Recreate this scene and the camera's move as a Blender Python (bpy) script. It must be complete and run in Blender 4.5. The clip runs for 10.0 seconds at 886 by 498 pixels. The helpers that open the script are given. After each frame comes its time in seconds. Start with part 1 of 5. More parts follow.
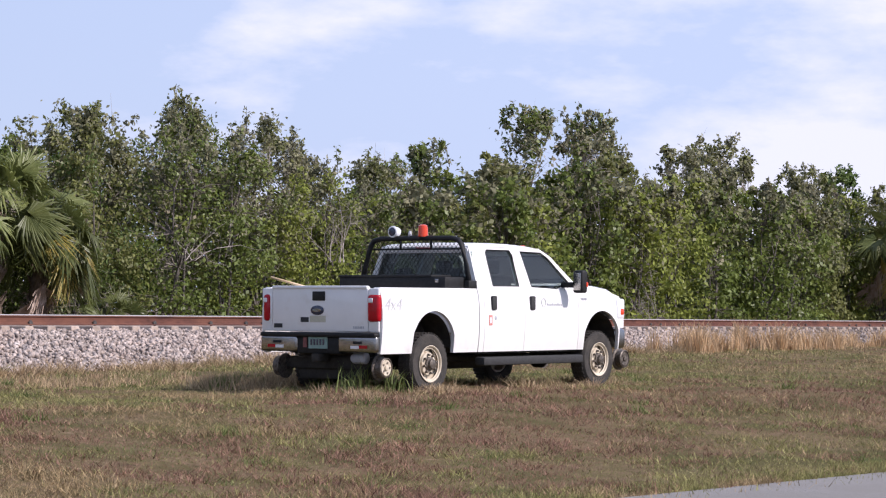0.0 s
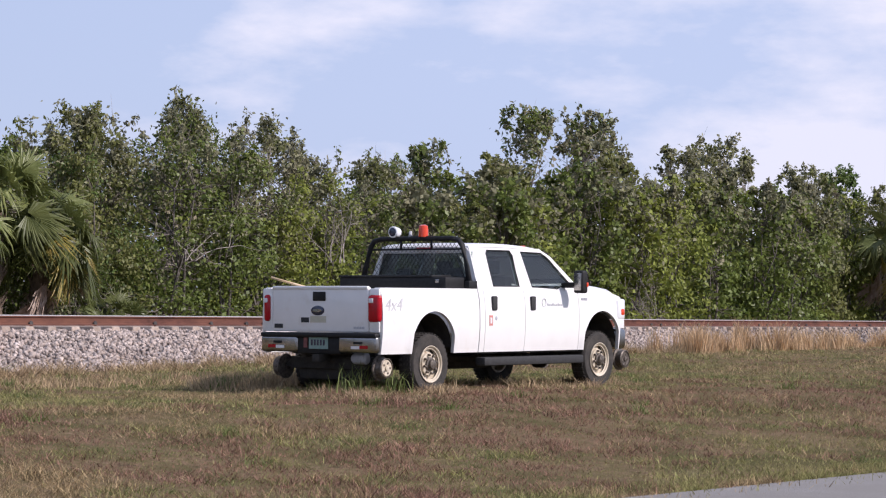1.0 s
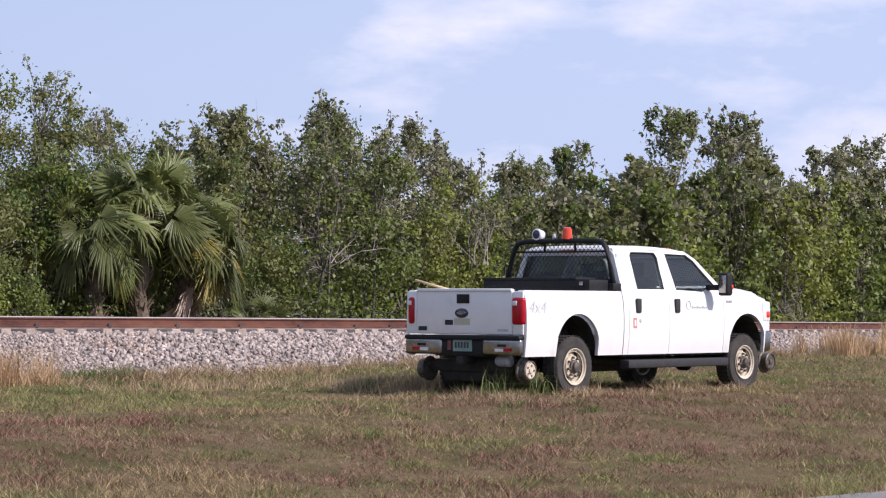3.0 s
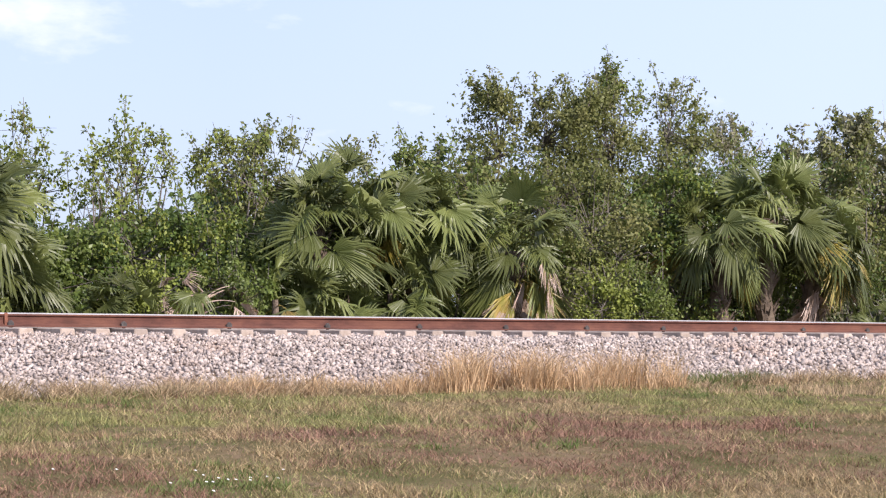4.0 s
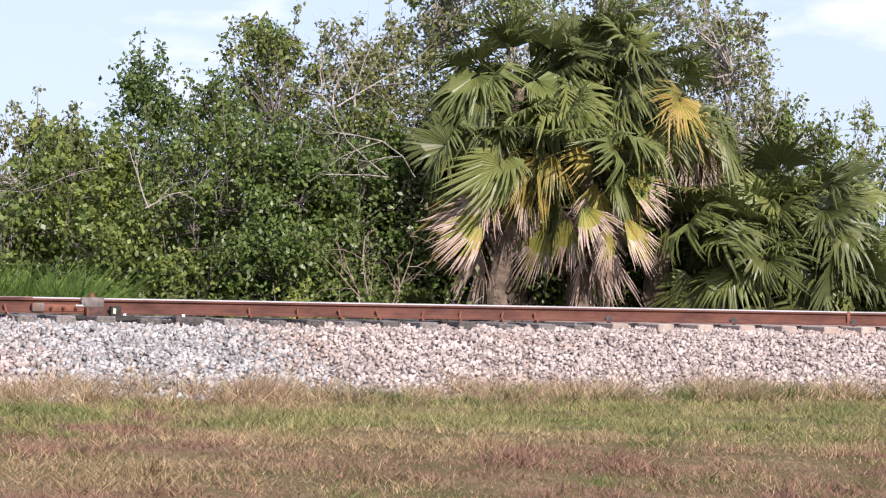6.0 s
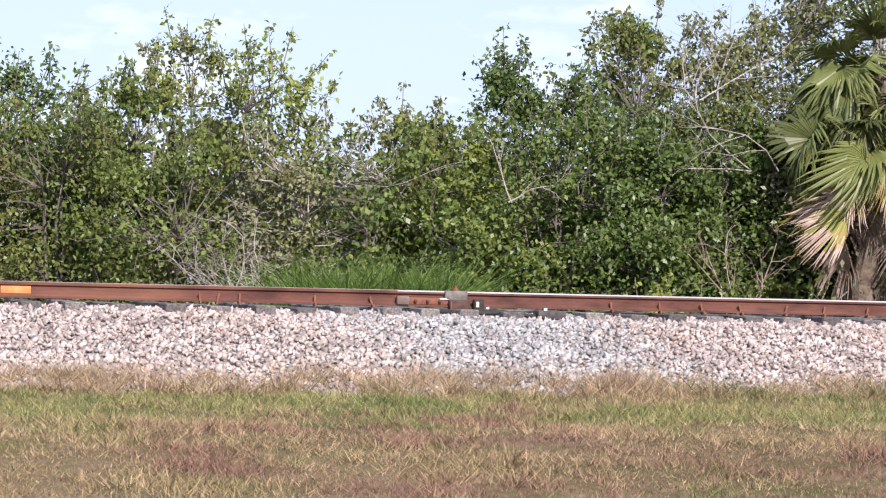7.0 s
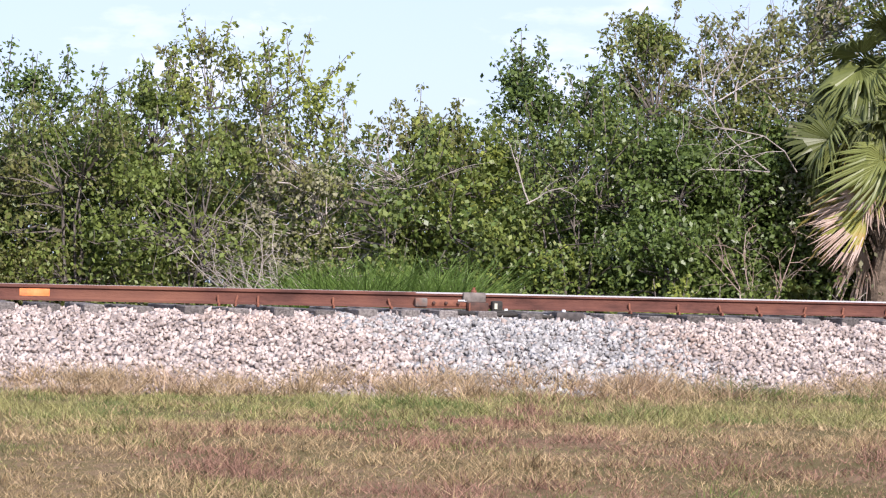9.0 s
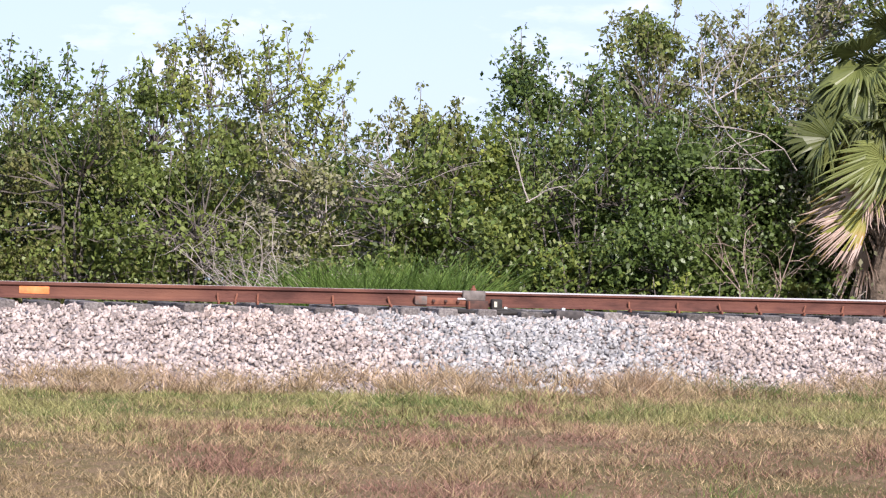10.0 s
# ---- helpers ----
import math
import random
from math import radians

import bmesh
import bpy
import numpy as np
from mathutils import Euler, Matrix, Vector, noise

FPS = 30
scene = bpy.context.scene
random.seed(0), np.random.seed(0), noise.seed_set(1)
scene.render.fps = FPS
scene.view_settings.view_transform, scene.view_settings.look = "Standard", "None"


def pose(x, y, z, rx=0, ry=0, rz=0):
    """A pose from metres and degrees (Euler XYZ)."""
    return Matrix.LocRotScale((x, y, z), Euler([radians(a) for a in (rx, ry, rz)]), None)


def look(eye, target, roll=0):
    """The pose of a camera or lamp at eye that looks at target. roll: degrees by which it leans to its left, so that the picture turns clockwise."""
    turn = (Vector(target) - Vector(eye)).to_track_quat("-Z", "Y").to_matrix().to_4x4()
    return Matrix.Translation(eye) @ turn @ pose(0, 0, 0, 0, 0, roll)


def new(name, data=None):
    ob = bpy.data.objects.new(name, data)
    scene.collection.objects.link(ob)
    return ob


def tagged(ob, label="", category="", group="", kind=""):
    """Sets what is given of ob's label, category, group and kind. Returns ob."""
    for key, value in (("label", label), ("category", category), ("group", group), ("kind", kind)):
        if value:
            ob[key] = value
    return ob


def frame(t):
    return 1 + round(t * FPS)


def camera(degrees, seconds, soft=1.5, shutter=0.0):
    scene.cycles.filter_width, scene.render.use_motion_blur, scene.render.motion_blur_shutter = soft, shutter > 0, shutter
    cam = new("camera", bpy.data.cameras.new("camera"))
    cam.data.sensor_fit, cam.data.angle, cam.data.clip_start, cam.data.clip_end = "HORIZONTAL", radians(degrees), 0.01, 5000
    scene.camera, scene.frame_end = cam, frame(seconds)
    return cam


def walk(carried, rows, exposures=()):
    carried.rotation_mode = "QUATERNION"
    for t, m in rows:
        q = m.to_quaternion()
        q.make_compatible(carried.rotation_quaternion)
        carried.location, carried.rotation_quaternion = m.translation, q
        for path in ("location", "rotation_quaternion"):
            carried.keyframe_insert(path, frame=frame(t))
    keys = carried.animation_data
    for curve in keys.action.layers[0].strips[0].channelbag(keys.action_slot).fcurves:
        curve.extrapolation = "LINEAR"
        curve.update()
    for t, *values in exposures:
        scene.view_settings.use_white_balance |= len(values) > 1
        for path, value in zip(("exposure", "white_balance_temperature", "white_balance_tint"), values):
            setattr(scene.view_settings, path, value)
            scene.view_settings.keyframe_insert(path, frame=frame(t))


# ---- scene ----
# World: x runs along the railway, y away from the camera, z up; z = 0 is the grass under the truck.
EYE = (0.0, 0.0, 1.04)
cam = camera(20.2, 10.0, soft=1.2)
PAN = [
    (0.0, -59.811, 1.526, 0.529), (0.5, -59.807, 1.528, 0.530), (1.0, -59.802, 1.532, 0.500), (1.5, -59.803, 1.534, 0.540),
    (2.0, -59.747, 1.560, 0.570), (2.5, -59.527, 1.580, 0.570), (2.7, -58.991, 1.577, 0.530), (3.8, -44.805, 1.515, 0.683),
    (4.0, -42.151, 1.501, 0.726), (4.5, -36.706, 1.387, 0.861), (5.0, -32.083, 1.286, 0.936), (5.5, -27.880, 1.251, 1.040),
    (6.0, -22.922, 1.174, 1.080), (6.2, -20.586, 1.071, 1.120), (7.3, -14.069, 0.872, 1.380), (7.5, -14.092, 0.891, 1.344),
    (8.0, -14.161, 0.871, 1.264), (8.5, -14.171, 0.878, 1.265), (9.0, -14.180, 0.897, 1.245), (9.5, -14.163, 0.883, 1.284),
    (10.0, -14.187, 0.854, 1.298)]
walk(cam, [(t, pose(*EYE) @ pose(0, 0, 0, 0, 0, yaw) @ pose(0, 0, 0, 90 + tilt, 0, 0) @ pose(0, 0, 0, 0, 0, lean)) for t, yaw, tilt, lean in PAN],
     exposures=[(0.0, 0.26, 6150, 19), (0.4, 0.15, 6200, 19), (2.7, 0.10, 6150, 20), (3.8, 0.66, 6300, 17), (5.5, 0.70, 6450, 18), (7.3, 0.79, 6250, 18), (10.0, 0.79, 6250, 18)])

# ---- light ----
SUN_EL, SUN_AZ = 37.0, 171.0     # degrees above the horizon; clockwise from +y
sky = bpy.data.worlds.new("sky")
scene.world = sky
sky.use_nodes = True
wn, wl = sky.node_tree.nodes, sky.node_tree.links
wn.clear()
w_out, w_bg, w_sky = wn.new("ShaderNodeOutputWorld"), wn.new("ShaderNodeBackground"), wn.new("ShaderNodeTexSky")
w_sky.sky_type, w_sky.sun_disc = "NISHITA", False
w_sky.sun_elevation, w_sky.sun_rotation = radians(SUN_EL), radians(SUN_AZ)
w_sky.air_density, w_sky.dust_density, w_sky.ozone_density = 1.0, 1.2, 1.0
w_bg.inputs["Strength"].default_value = 0.12
w_co, w_map, w_noise = wn.new("ShaderNodeTexCoord"), wn.new("ShaderNodeMapping"), wn.new("ShaderNodeTexNoise")
w_map.inputs["Scale"].default_value = (1.6, 1.6, 4.4)
w_map.inputs["Location"].default_value = (2.3, 0.4, 0.3)
w_noise.inputs["Scale"].default_value, w_noise.inputs["Detail"].default_value, w_noise.inputs["Roughness"].default_value = 3.4, 8.0, 0.58
w_ramp, w_mix = wn.new("ShaderNodeValToRGB"), wn.new("ShaderNodeMixRGB")
w_ramp.color_ramp.elements[0].position, w_ramp.color_ramp.elements[1].position = 0.49, 0.63
w_ramp.color_ramp.elements[0].color = (0.06, 0.06, 0.06, 1)
w_mix.inputs["Color2"].default_value = (6.3, 6.45, 7.1, 1)
w_tint = wn.new("ShaderNodeMixRGB")      # the hazy blue of the northern sky
w_tint.inputs["Fac"].default_value, w_tint.inputs["Color2"].default_value = 0.75, (3.2, 3.95, 5.45, 1)
wl.new(w_co.outputs["Generated"], w_map.inputs["Vector"])
wl.new(w_map.outputs["Vector"], w_noise.inputs["Vector"])
w_dot, w_bank, w_sum = wn.new("ShaderNodeVectorMath"), wn.new("ShaderNodeMapRange"), wn.new("ShaderNodeMath")
w_dot.operation, w_sum.operation = "DOT_PRODUCT", "ADD"
w_dot.inputs[1].default_value = (0.942, 0.306, 0.13)      # a bank of cloud stands in the north-east
for key, value in (("From Min", 0.95), ("From Max", 1.0), ("To Min", -0.085), ("To Max", 0.085)):
    w_bank.inputs[key].default_value = value
wl.new(w_co.outputs["Generated"], w_dot.inputs[0])
wl.new(w_dot.outputs["Value"], w_bank.inputs["Value"])
wl.new(w_noise.outputs["Fac"], w_sum.inputs[0])
wl.new(w_bank.outputs["Result"], w_sum.inputs[1])
wl.new(w_sum.outputs["Value"], w_ramp.inputs["Fac"])
wl.new(w_ramp.outputs["Color"], w_mix.inputs["Fac"])
wl.new(w_sky.outputs["Color"], w_tint.inputs["Color1"])
w_haze, w_veil = wn.new("ShaderNodeMixRGB"), wn.new("ShaderNodeMapRange")      # the haze thickens towards the east
w_haze.inputs["Color2"].default_value = (4.6, 5.45, 7.2, 1)
for key, value in (("From Min", 0.82), ("From Max", 1.0), ("To Min", 0.0), ("To Max", 0.55)):
    w_veil.inputs[key].default_value = value
wl.new(w_dot.outputs["Value"], w_veil.inputs["Value"])
wl.new(w_veil.outputs["Result"], w_haze.inputs["Fac"])
wl.new(w_tint.outputs["Color"], w_haze.inputs["Color1"])
wl.new(w_haze.outputs["Color"], w_mix.inputs["Color1"])
wl.new(w_mix.outputs["Color"], w_bg.inputs["Color"])
wl.new(w_bg.outputs["Background"], w_out.inputs["Surface"])
sun = new("sun", bpy.data.lights.new("sun", "SUN"))
sun.data.energy, sun.data.angle, sun.data.color = 4.2, radians(0.53), (1.0, 0.93, 0.84)
sun_to = Vector((math.sin(radians(SUN_AZ)) * math.cos(radians(SUN_EL)), math.cos(radians(SUN_AZ)) * math.cos(radians(SUN_EL)), math.sin(radians(SUN_EL))))
sun.matrix_world = look(sun_to * 50, (0, 0, 0))


# ---- materials ----
def material(name, colours, scale=8.0, rough=0.6, bump=0.0, bump_scale=60.0, metal=0.0, detail=6.0, piece=0.0, island=0.0,
             glow=0.0, coat=0.0, specular=0.5, through_light=0.0, stretch=(1, 1, 1), second=None):
    """A surface of two to four colours mixed by noise at two scales; piece and island vary the value per object or per loose part."""
    m = bpy.data.materials.new(name)
    m.use_nodes = True
    n, l = m.node_tree.nodes, m.node_tree.links
    bsdf, out = n["Principled BSDF"], n["Material Output"]
    co, mp = n.new("ShaderNodeNewGeometry"), n.new("ShaderNodeMapping")
    mp.inputs["Scale"].default_value = stretch
    l.new(co.outputs["Position"], mp.inputs["Vector"])
    no = n.new("ShaderNodeTexNoise")
    no.inputs["Scale"].default_value, no.inputs["Detail"].default_value, no.inputs["Roughness"].default_value = scale, detail, 0.65
    l.new(mp.outputs["Vector"], no.inputs["Vector"])
    ramp = n.new("ShaderNodeValToRGB")
    r = ramp.color_ramp
    spots = np.linspace(0.33, 0.67, len(colours))
    r.elements[0].position, r.elements[0].color = spots[0], (*colours[0], 1)
    r.elements[1].position, r.elements[1].color = spots[-1], (*colours[-1], 1)
    for p, c in list(zip(spots, colours))[1:-1]:
        r.elements.new(p).color = (*c, 1)
    l.new(no.outputs["Fac"], ramp.inputs["Fac"])
    colour = ramp.outputs["Color"]
    if second:      # a second, larger pattern: (scale, colour, from, to)
        n2, r2, mx = n.new("ShaderNodeTexNoise"), n.new("ShaderNodeMapRange"), n.new("ShaderNodeMixRGB")
        n2.inputs["Scale"].default_value, n2.inputs["Detail"].default_value = second[0], 5.0
        l.new(mp.outputs["Vector"], n2.inputs["Vector"])
        r2.inputs["From Min"].default_value, r2.inputs["From Max"].default_value = second[2], second[3]
        l.new(n2.outputs["Fac"], r2.inputs["Value"])
        l.new(r2.outputs["Result"], mx.inputs["Fac"])
        l.new(colour, mx.inputs["Color1"])
        mx.inputs["Color2"].default_value = (*second[1], 1)
        colour = mx.outputs["Color"]
    for amount, node, socket in ((piece, "ShaderNodeObjectInfo", "Random"), (island, "ShaderNodeNewGeometry", "Random Per Island")):
        if amount:
            src, rng, hsv = n.new(node), n.new("ShaderNodeMapRange"), n.new("ShaderNodeHueSaturation")
            rng.inputs["To Min"].default_value, rng.inputs["To Max"].default_value = 1 - amount, 1 + amount
            l.new(src.outputs[socket], rng.inputs["Value"])
            l.new(rng.outputs["Result"], hsv.inputs["Value"])
            l.new(colour, hsv.inputs["Color"])
            colour = hsv.outputs["Color"]
    l.new(colour, bsdf.inputs["Base Color"])
    bsdf.inputs["Roughness"].default_value, bsdf.inputs["Metallic"].default_value = rough, metal
    bsdf.inputs["Specular IOR Level"].default_value, bsdf.inputs["Coat Weight"].default_value = specular, coat
    bsdf.inputs["Coat Roughness"].default_value = 0.06
    if glow:
        bsdf.inputs["Emission Strength"].default_value = glow
        l.new(colour, bsdf.inputs["Emission Color"])
    if bump:
        nb, bp = n.new("ShaderNodeTexNoise"), n.new("ShaderNodeBump")
        nb.inputs["Scale"].default_value, nb.inputs["Detail"].default_value = bump_scale, 4.0
        l.new(mp.outputs["Vector"], nb.inputs["Vector"])
        bp.inputs["Strength"].default_value, bp.inputs["Distance"].default_value = bump, 0.02
        l.new(nb.outputs["Fac"], bp.inputs["Height"])
        l.new(bp.outputs["Normal"], bsdf.inputs["Normal"])
    if through_light:
        tr, mx = n.new("ShaderNodeBsdfTranslucent"), n.new("ShaderNodeMixShader")
        l.new(colour, tr.inputs["Color"])
        mx.inputs["Fac"].default_value = through_light
        l.new(bsdf.outputs["BSDF"], mx.inputs[1])
        l.new(tr.outputs["BSDF"], mx.inputs[2])
        l.new(mx.outputs["Shader"], out.inputs["Surface"])
    return m


M_SOIL = material("grass_ground", [(0.070, 0.055, 0.030), (0.186, 0.130, 0.081), (0.116, 0.095, 0.044), (0.249, 0.174, 0.116)], 5.0, 0.95, 1.0, 40, detail=12, specular=0.03, second=(0.9, (0.085, 0.08, 0.032), 0.42, 0.66))
M_ASPHALT = material("asphalt", [(0.20, 0.19, 0.18), (0.29, 0.275, 0.26)], 30, 0.92, 0.4, 120, specular=0.15, second=(1.1, (0.23, 0.215, 0.20), 0.45, 0.7))
M_BALLAST = material("ballast_bed", [(0.15, 0.13, 0.12), (0.26, 0.225, 0.21), (0.35, 0.30, 0.28)], 22, 0.9, 1.0, 30, detail=8)
M_STONE = material("ballast_stone", [(0.245, 0.195, 0.172), (0.375, 0.310, 0.277), (0.485, 0.41, 0.37)], 3.5, 0.85, 0.3, 90, island=0.38, piece=0.35, second=(0.8, (0.36, 0.265, 0.215), 0.55, 0.8))
M_STONE_GREY = material("grey_ballast_stone", [(0.285, 0.275, 0.268), (0.46, 0.445, 0.43)], 3.5, 0.85, 0.3, 90, island=0.4, piece=0.35)
M_RAIL = material("rusty_rail", [(0.070, 0.030, 0.023), (0.120, 0.050, 0.037), (0.160, 0.068, 0.046)], 6, 0.8, 0.3, 80, metal=0.05, specular=0.25, stretch=(0.35, 1, 1), second=(1.2, (0.20, 0.09, 0.056), 0.52, 0.75))
M_RAILTOP = material("worn_rail_head", [(0.42, 0.39, 0.37), (0.60, 0.57, 0.55)], 3, 0.5, metal=0.7, stretch=(0.3, 1, 1))
M_CONCRETE = material("tie_concrete", [(0.29, 0.225, 0.18), (0.43, 0.35, 0.295)], 9, 0.9, 0.3, 70, piece=0.2)
M_TIEWOOD = material("tie_wood", [(0.06, 0.052, 0.047), (0.16, 0.14, 0.13), (0.26, 0.235, 0.215)], 14, 0.9, 0.7, 60, piece=0.45, stretch=(3, 0.5, 3))
M_LEAF = [
    material("leaf_mid_green", [(0.118, 0.160, 0.033), (0.180, 0.225, 0.056)], 0.6, 0.45, island=0.38, through_light=0.42, specular=0.4, second=(0.9, (0.22, 0.25, 0.06), 0.5, 0.75)),
    material("leaf_dark_green", [(0.078, 0.122, 0.028), (0.128, 0.182, 0.045)], 0.6, 0.40, island=0.38, through_light=0.38, specular=0.45, second=(0.9, (0.15, 0.20, 0.05), 0.5, 0.75)),
    material("leaf_olive", [(0.150, 0.165, 0.050), (0.210, 0.218, 0.075)], 0.6, 0.5, island=0.38, through_light=0.42, specular=0.3, second=(0.9, (0.24, 0.225, 0.085), 0.5, 0.75)),
    material("leaf_grey_green", [(0.19, 0.19, 0.11), (0.26, 0.25, 0.155)], 0.6, 0.6, island=0.4, through_light=0.3, specular=0.2, second=(0.9, (0.28, 0.23, 0.17), 0.55, 0.8)),
    material("leaf_yellow_green", [(0.200, 0.240, 0.045), (0.275, 0.305, 0.070)], 0.6, 0.5, island=0.38, through_light=0.4, specular=0.3)]
M_BARK = material("grey_bark", [(0.06, 0.05, 0.042), (0.17, 0.15, 0.13)], 12, 0.9, 0.5, 50)
M_TWIG = material("brown_grey_twig", [(0.06, 0.05, 0.042), (0.17, 0.145, 0.125)], 6, 0.9)
M_PALE = material("pale_dead_wood", [(0.24, 0.20, 0.175), (0.46, 0.41, 0.37)], 6, 0.9)
M_FROND = material("palm_frond", [(0.088, 0.108, 0.028), (0.168, 0.185, 0.058)], 1.5, 0.42, island=0.3, piece=0.45, through_light=0.28, specular=0.38)
M_FROND_YELLOW = material("yellowing_frond", [(0.16, 0.17, 0.035), (0.30, 0.23, 0.045), (0.36, 0.25, 0.08)], 3.5, 0.5, island=0.3, piece=0.25, through_light=0.25)
M_FROND_GOLD = material("green_gold_frond", [(0.15, 0.185, 0.035), (0.29, 0.27, 0.05), (0.38, 0.25, 0.07)], 2.2, 0.5, island=0.25, piece=0.3, through_light=0.25)
M_FROND_DEAD = material("dead_frond", [(0.24, 0.16, 0.11), (0.42, 0.31, 0.245), (0.52, 0.41, 0.35)], 3, 0.8, island=0.35, piece=0.25, through_light=0.1)
M_BOOT = material("palm_trunk", [(0.07, 0.05, 0.035), (0.20, 0.15, 0.11)], 9, 0.95, 0.8, 30)


# ---- mesh helpers ----
class Soup:
    """Collects vertices and faces for one mesh."""

    def __init__(self):
        self.v, self.f = [], []

    def add(self, verts, faces):
        k = len(self.v)
        self.v.extend(verts)
        self.f.extend(tuple(i + k for i in face) for face in faces)

    def tube(self, pts, radii, sides=6, cap=True):
        rings = []
        for i, p in enumerate(pts):
            p = Vector(p)
            d = (Vector(pts[min(i + 1, len(pts) - 1)]) - Vector(pts[max(i - 1, 0)]))
            d = d.normalized() if d.length > 1e-9 else Vector((0, 0, 1))
            a = d.cross(Vector((0, 0, 1)) if abs(d.z) < 0.95 else Vector((1, 0, 0))).normalized()
            b = d.cross(a)
            rings.append([tuple(p + (a * math.cos(q) + b * math.sin(q)) * radii[i]) for q in (2 * math.pi * s / sides for s in range(sides))])
        verts = [v for ring in rings for v in ring]
        faces = [(i * sides + s, i * sides + (s + 1) % sides, (i + 1) * sides + (s + 1) % sides, (i + 1) * sides + s)
                 for i in range(len(pts) - 1) for s in range(sides)]
        if cap:
            faces += [tuple(range(sides - 1, -1, -1)), tuple((len(pts) - 1) * sides + s for s in range(sides))]
        self.add(verts, faces)

    def box(self, lo, hi):
        (a, b, c), (d, e, f) = lo, hi
        self.add([(a, b, c), (d, b, c), (d, e, c), (a, e, c), (a, b, f), (d, b, f), (d, e, f), (a, e, f)],
                 [(3, 2, 1, 0), (4, 5, 6, 7), (0, 1, 5, 4), (1, 2, 6, 5), (2, 3, 7, 6), (3, 0, 4, 7)])

    def mesh(self, name, mats, smooth=False):
        me = bpy.data.meshes.new(name)
        me.from_pydata(self.v, [], self.f)
        for m in (mats if isinstance(mats, (list, tuple)) else [mats]):
            me.materials.append(m)
        if smooth:
            me.polygons.foreach_set("use_smooth", [True] * len(me.polygons))
        me.update()
        return me


def np_mesh(name, verts, faces, mats, index=None):
    """A mesh from arrays: verts n x 3, faces m x k."""
    me = bpy.data.meshes.new(name)
    m, k = faces.shape
    me.vertices.add(len(verts))
    me.vertices.foreach_set("co", np.asarray(verts, np.float32).ravel())
    me.loops.add(m * k)
    me.loops.foreach_set("vertex_index", np.asarray(faces, np.int32).ravel())
    me.polygons.add(m)
    me.polygons.foreach_set("loop_start", np.arange(0, m * k, k, dtype=np.int32))
    for mm in (mats if isinstance(mats, (list, tuple)) else [mats]):
        me.materials.append(mm)
    if index is not None:
        me.polygons.foreach_set("material_index", np.asarray(index, np.int32))
    me.update(calc_edges=True)
    return me


def put(name, mesh, parent=None, label="", at=None, **tags):
    ob = new(name, mesh)
    if parent is not None:
        ob.parent = parent
    if at is not None:
        ob.matrix_basis = at
    return tagged(ob, label, **tags)


def bevelled(bm, width, segments=2, angle=30):
    """Round the sharp edges of a bmesh."""
    edges = [e for e in bm.edges if len(e.link_faces) == 2 and e.calc_face_angle(0) > radians(angle)]
    bmesh.ops.bevel(bm, geom=edges, offset=width, segments=segments, affect="EDGES", profile=0.5, clamp_overlap=True)
    return bm


# ---- ground ----
RAIL_Y, RAIL_TOP = 28.6, 0.985


def smooth(t):
    t = np.clip(t, 0, 1)
    return t * t * (3 - 2 * t)


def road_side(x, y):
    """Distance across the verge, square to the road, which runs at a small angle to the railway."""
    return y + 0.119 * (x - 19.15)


def ground_z(x, y):
    """Height of the grass: it rises gently along the railway and falls towards the road."""
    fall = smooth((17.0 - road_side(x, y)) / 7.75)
    z = (-0.12 + 0.0042 * np.clip(x, -20, 70)) * (1 - fall) - 0.50 * fall
    z = z + 0.10 * smooth((y - 18.6) / 4.5) * smooth((x - 28) / 7)
    z = z + (0.02 * np.sin(x * 0.9 + 1.3 * np.sin(y * 0.5)) * np.sin(y * 0.8) + 0.015 * np.sin(x * 2.3 + y * 1.7)) * (1 - fall)
    z = z + 0.06 * np.exp(-(((x - 30.0) / 4.0) ** 2 + ((y - 17.6) / 2.4) ** 2) ** 2)
    return z + 0.25 * np.clip((y - 33) / 6, 0, 1)


def grid_mesh(name, xs, ys, zfun, mat):
    X, Y = np.meshgrid(xs, ys, indexing="ij")
    v = np.stack([X, Y, zfun(X, Y)], -1).reshape(-1, 3)
    a, b = len(xs), len(ys)
    i = (np.arange(a - 1)[:, None] * b + np.arange(b - 1)[None, :]).ravel()
    me = np_mesh(name, v, np.stack([i, i + b, i + b + 1, i + 1], 1), mat)
    me.polygons.foreach_set("use_smooth", [True] * len(me.polygons))
    return me


gx = np.concatenate([[-3000, -600, -120, -40], np.arange(-20, 120, 0.5), [140, 200, 400, 900, 3000]])
gy = np.concatenate([[-2500, -500, -120, -40, -10, 0, 4], np.arange(6, 34, 0.4), [36, 40, 50, 80, 200, 800, 3000]])
ground = put("ground", grid_mesh("ground", gx, gy, ground_z, M_SOIL), label="dry mown grass verge in brown and green", category="ground", kind="structure")
# the road in front of the verge, at a small angle to the railway
ROAD_EDGE = 9.25
bm = bmesh.new()
cols = [(-9.0, 0.0), (-5.0, 0.05), (-1.0, 0.03), (2.5, 0.0)]
rows = [[bm.verts.new((19.15 + u * 0.993, ROAD_EDGE - 2.5 + w - 0.119 * u, -0.485 + z * 0.5)) for w, z in cols] for u in (-300, -60, -20, 0, 20, 60, 300)]
for r0, r1 in zip(rows, rows[1:]):
    for k in range(len(cols) - 1):
        bm.faces.new((r0[k], r1[k], r1[k + 1], r0[k + 1]))
me = bpy.data.meshes.new("road")
bm.to_mesh(me)
bm.free()
me.materials.append(M_ASPHALT)
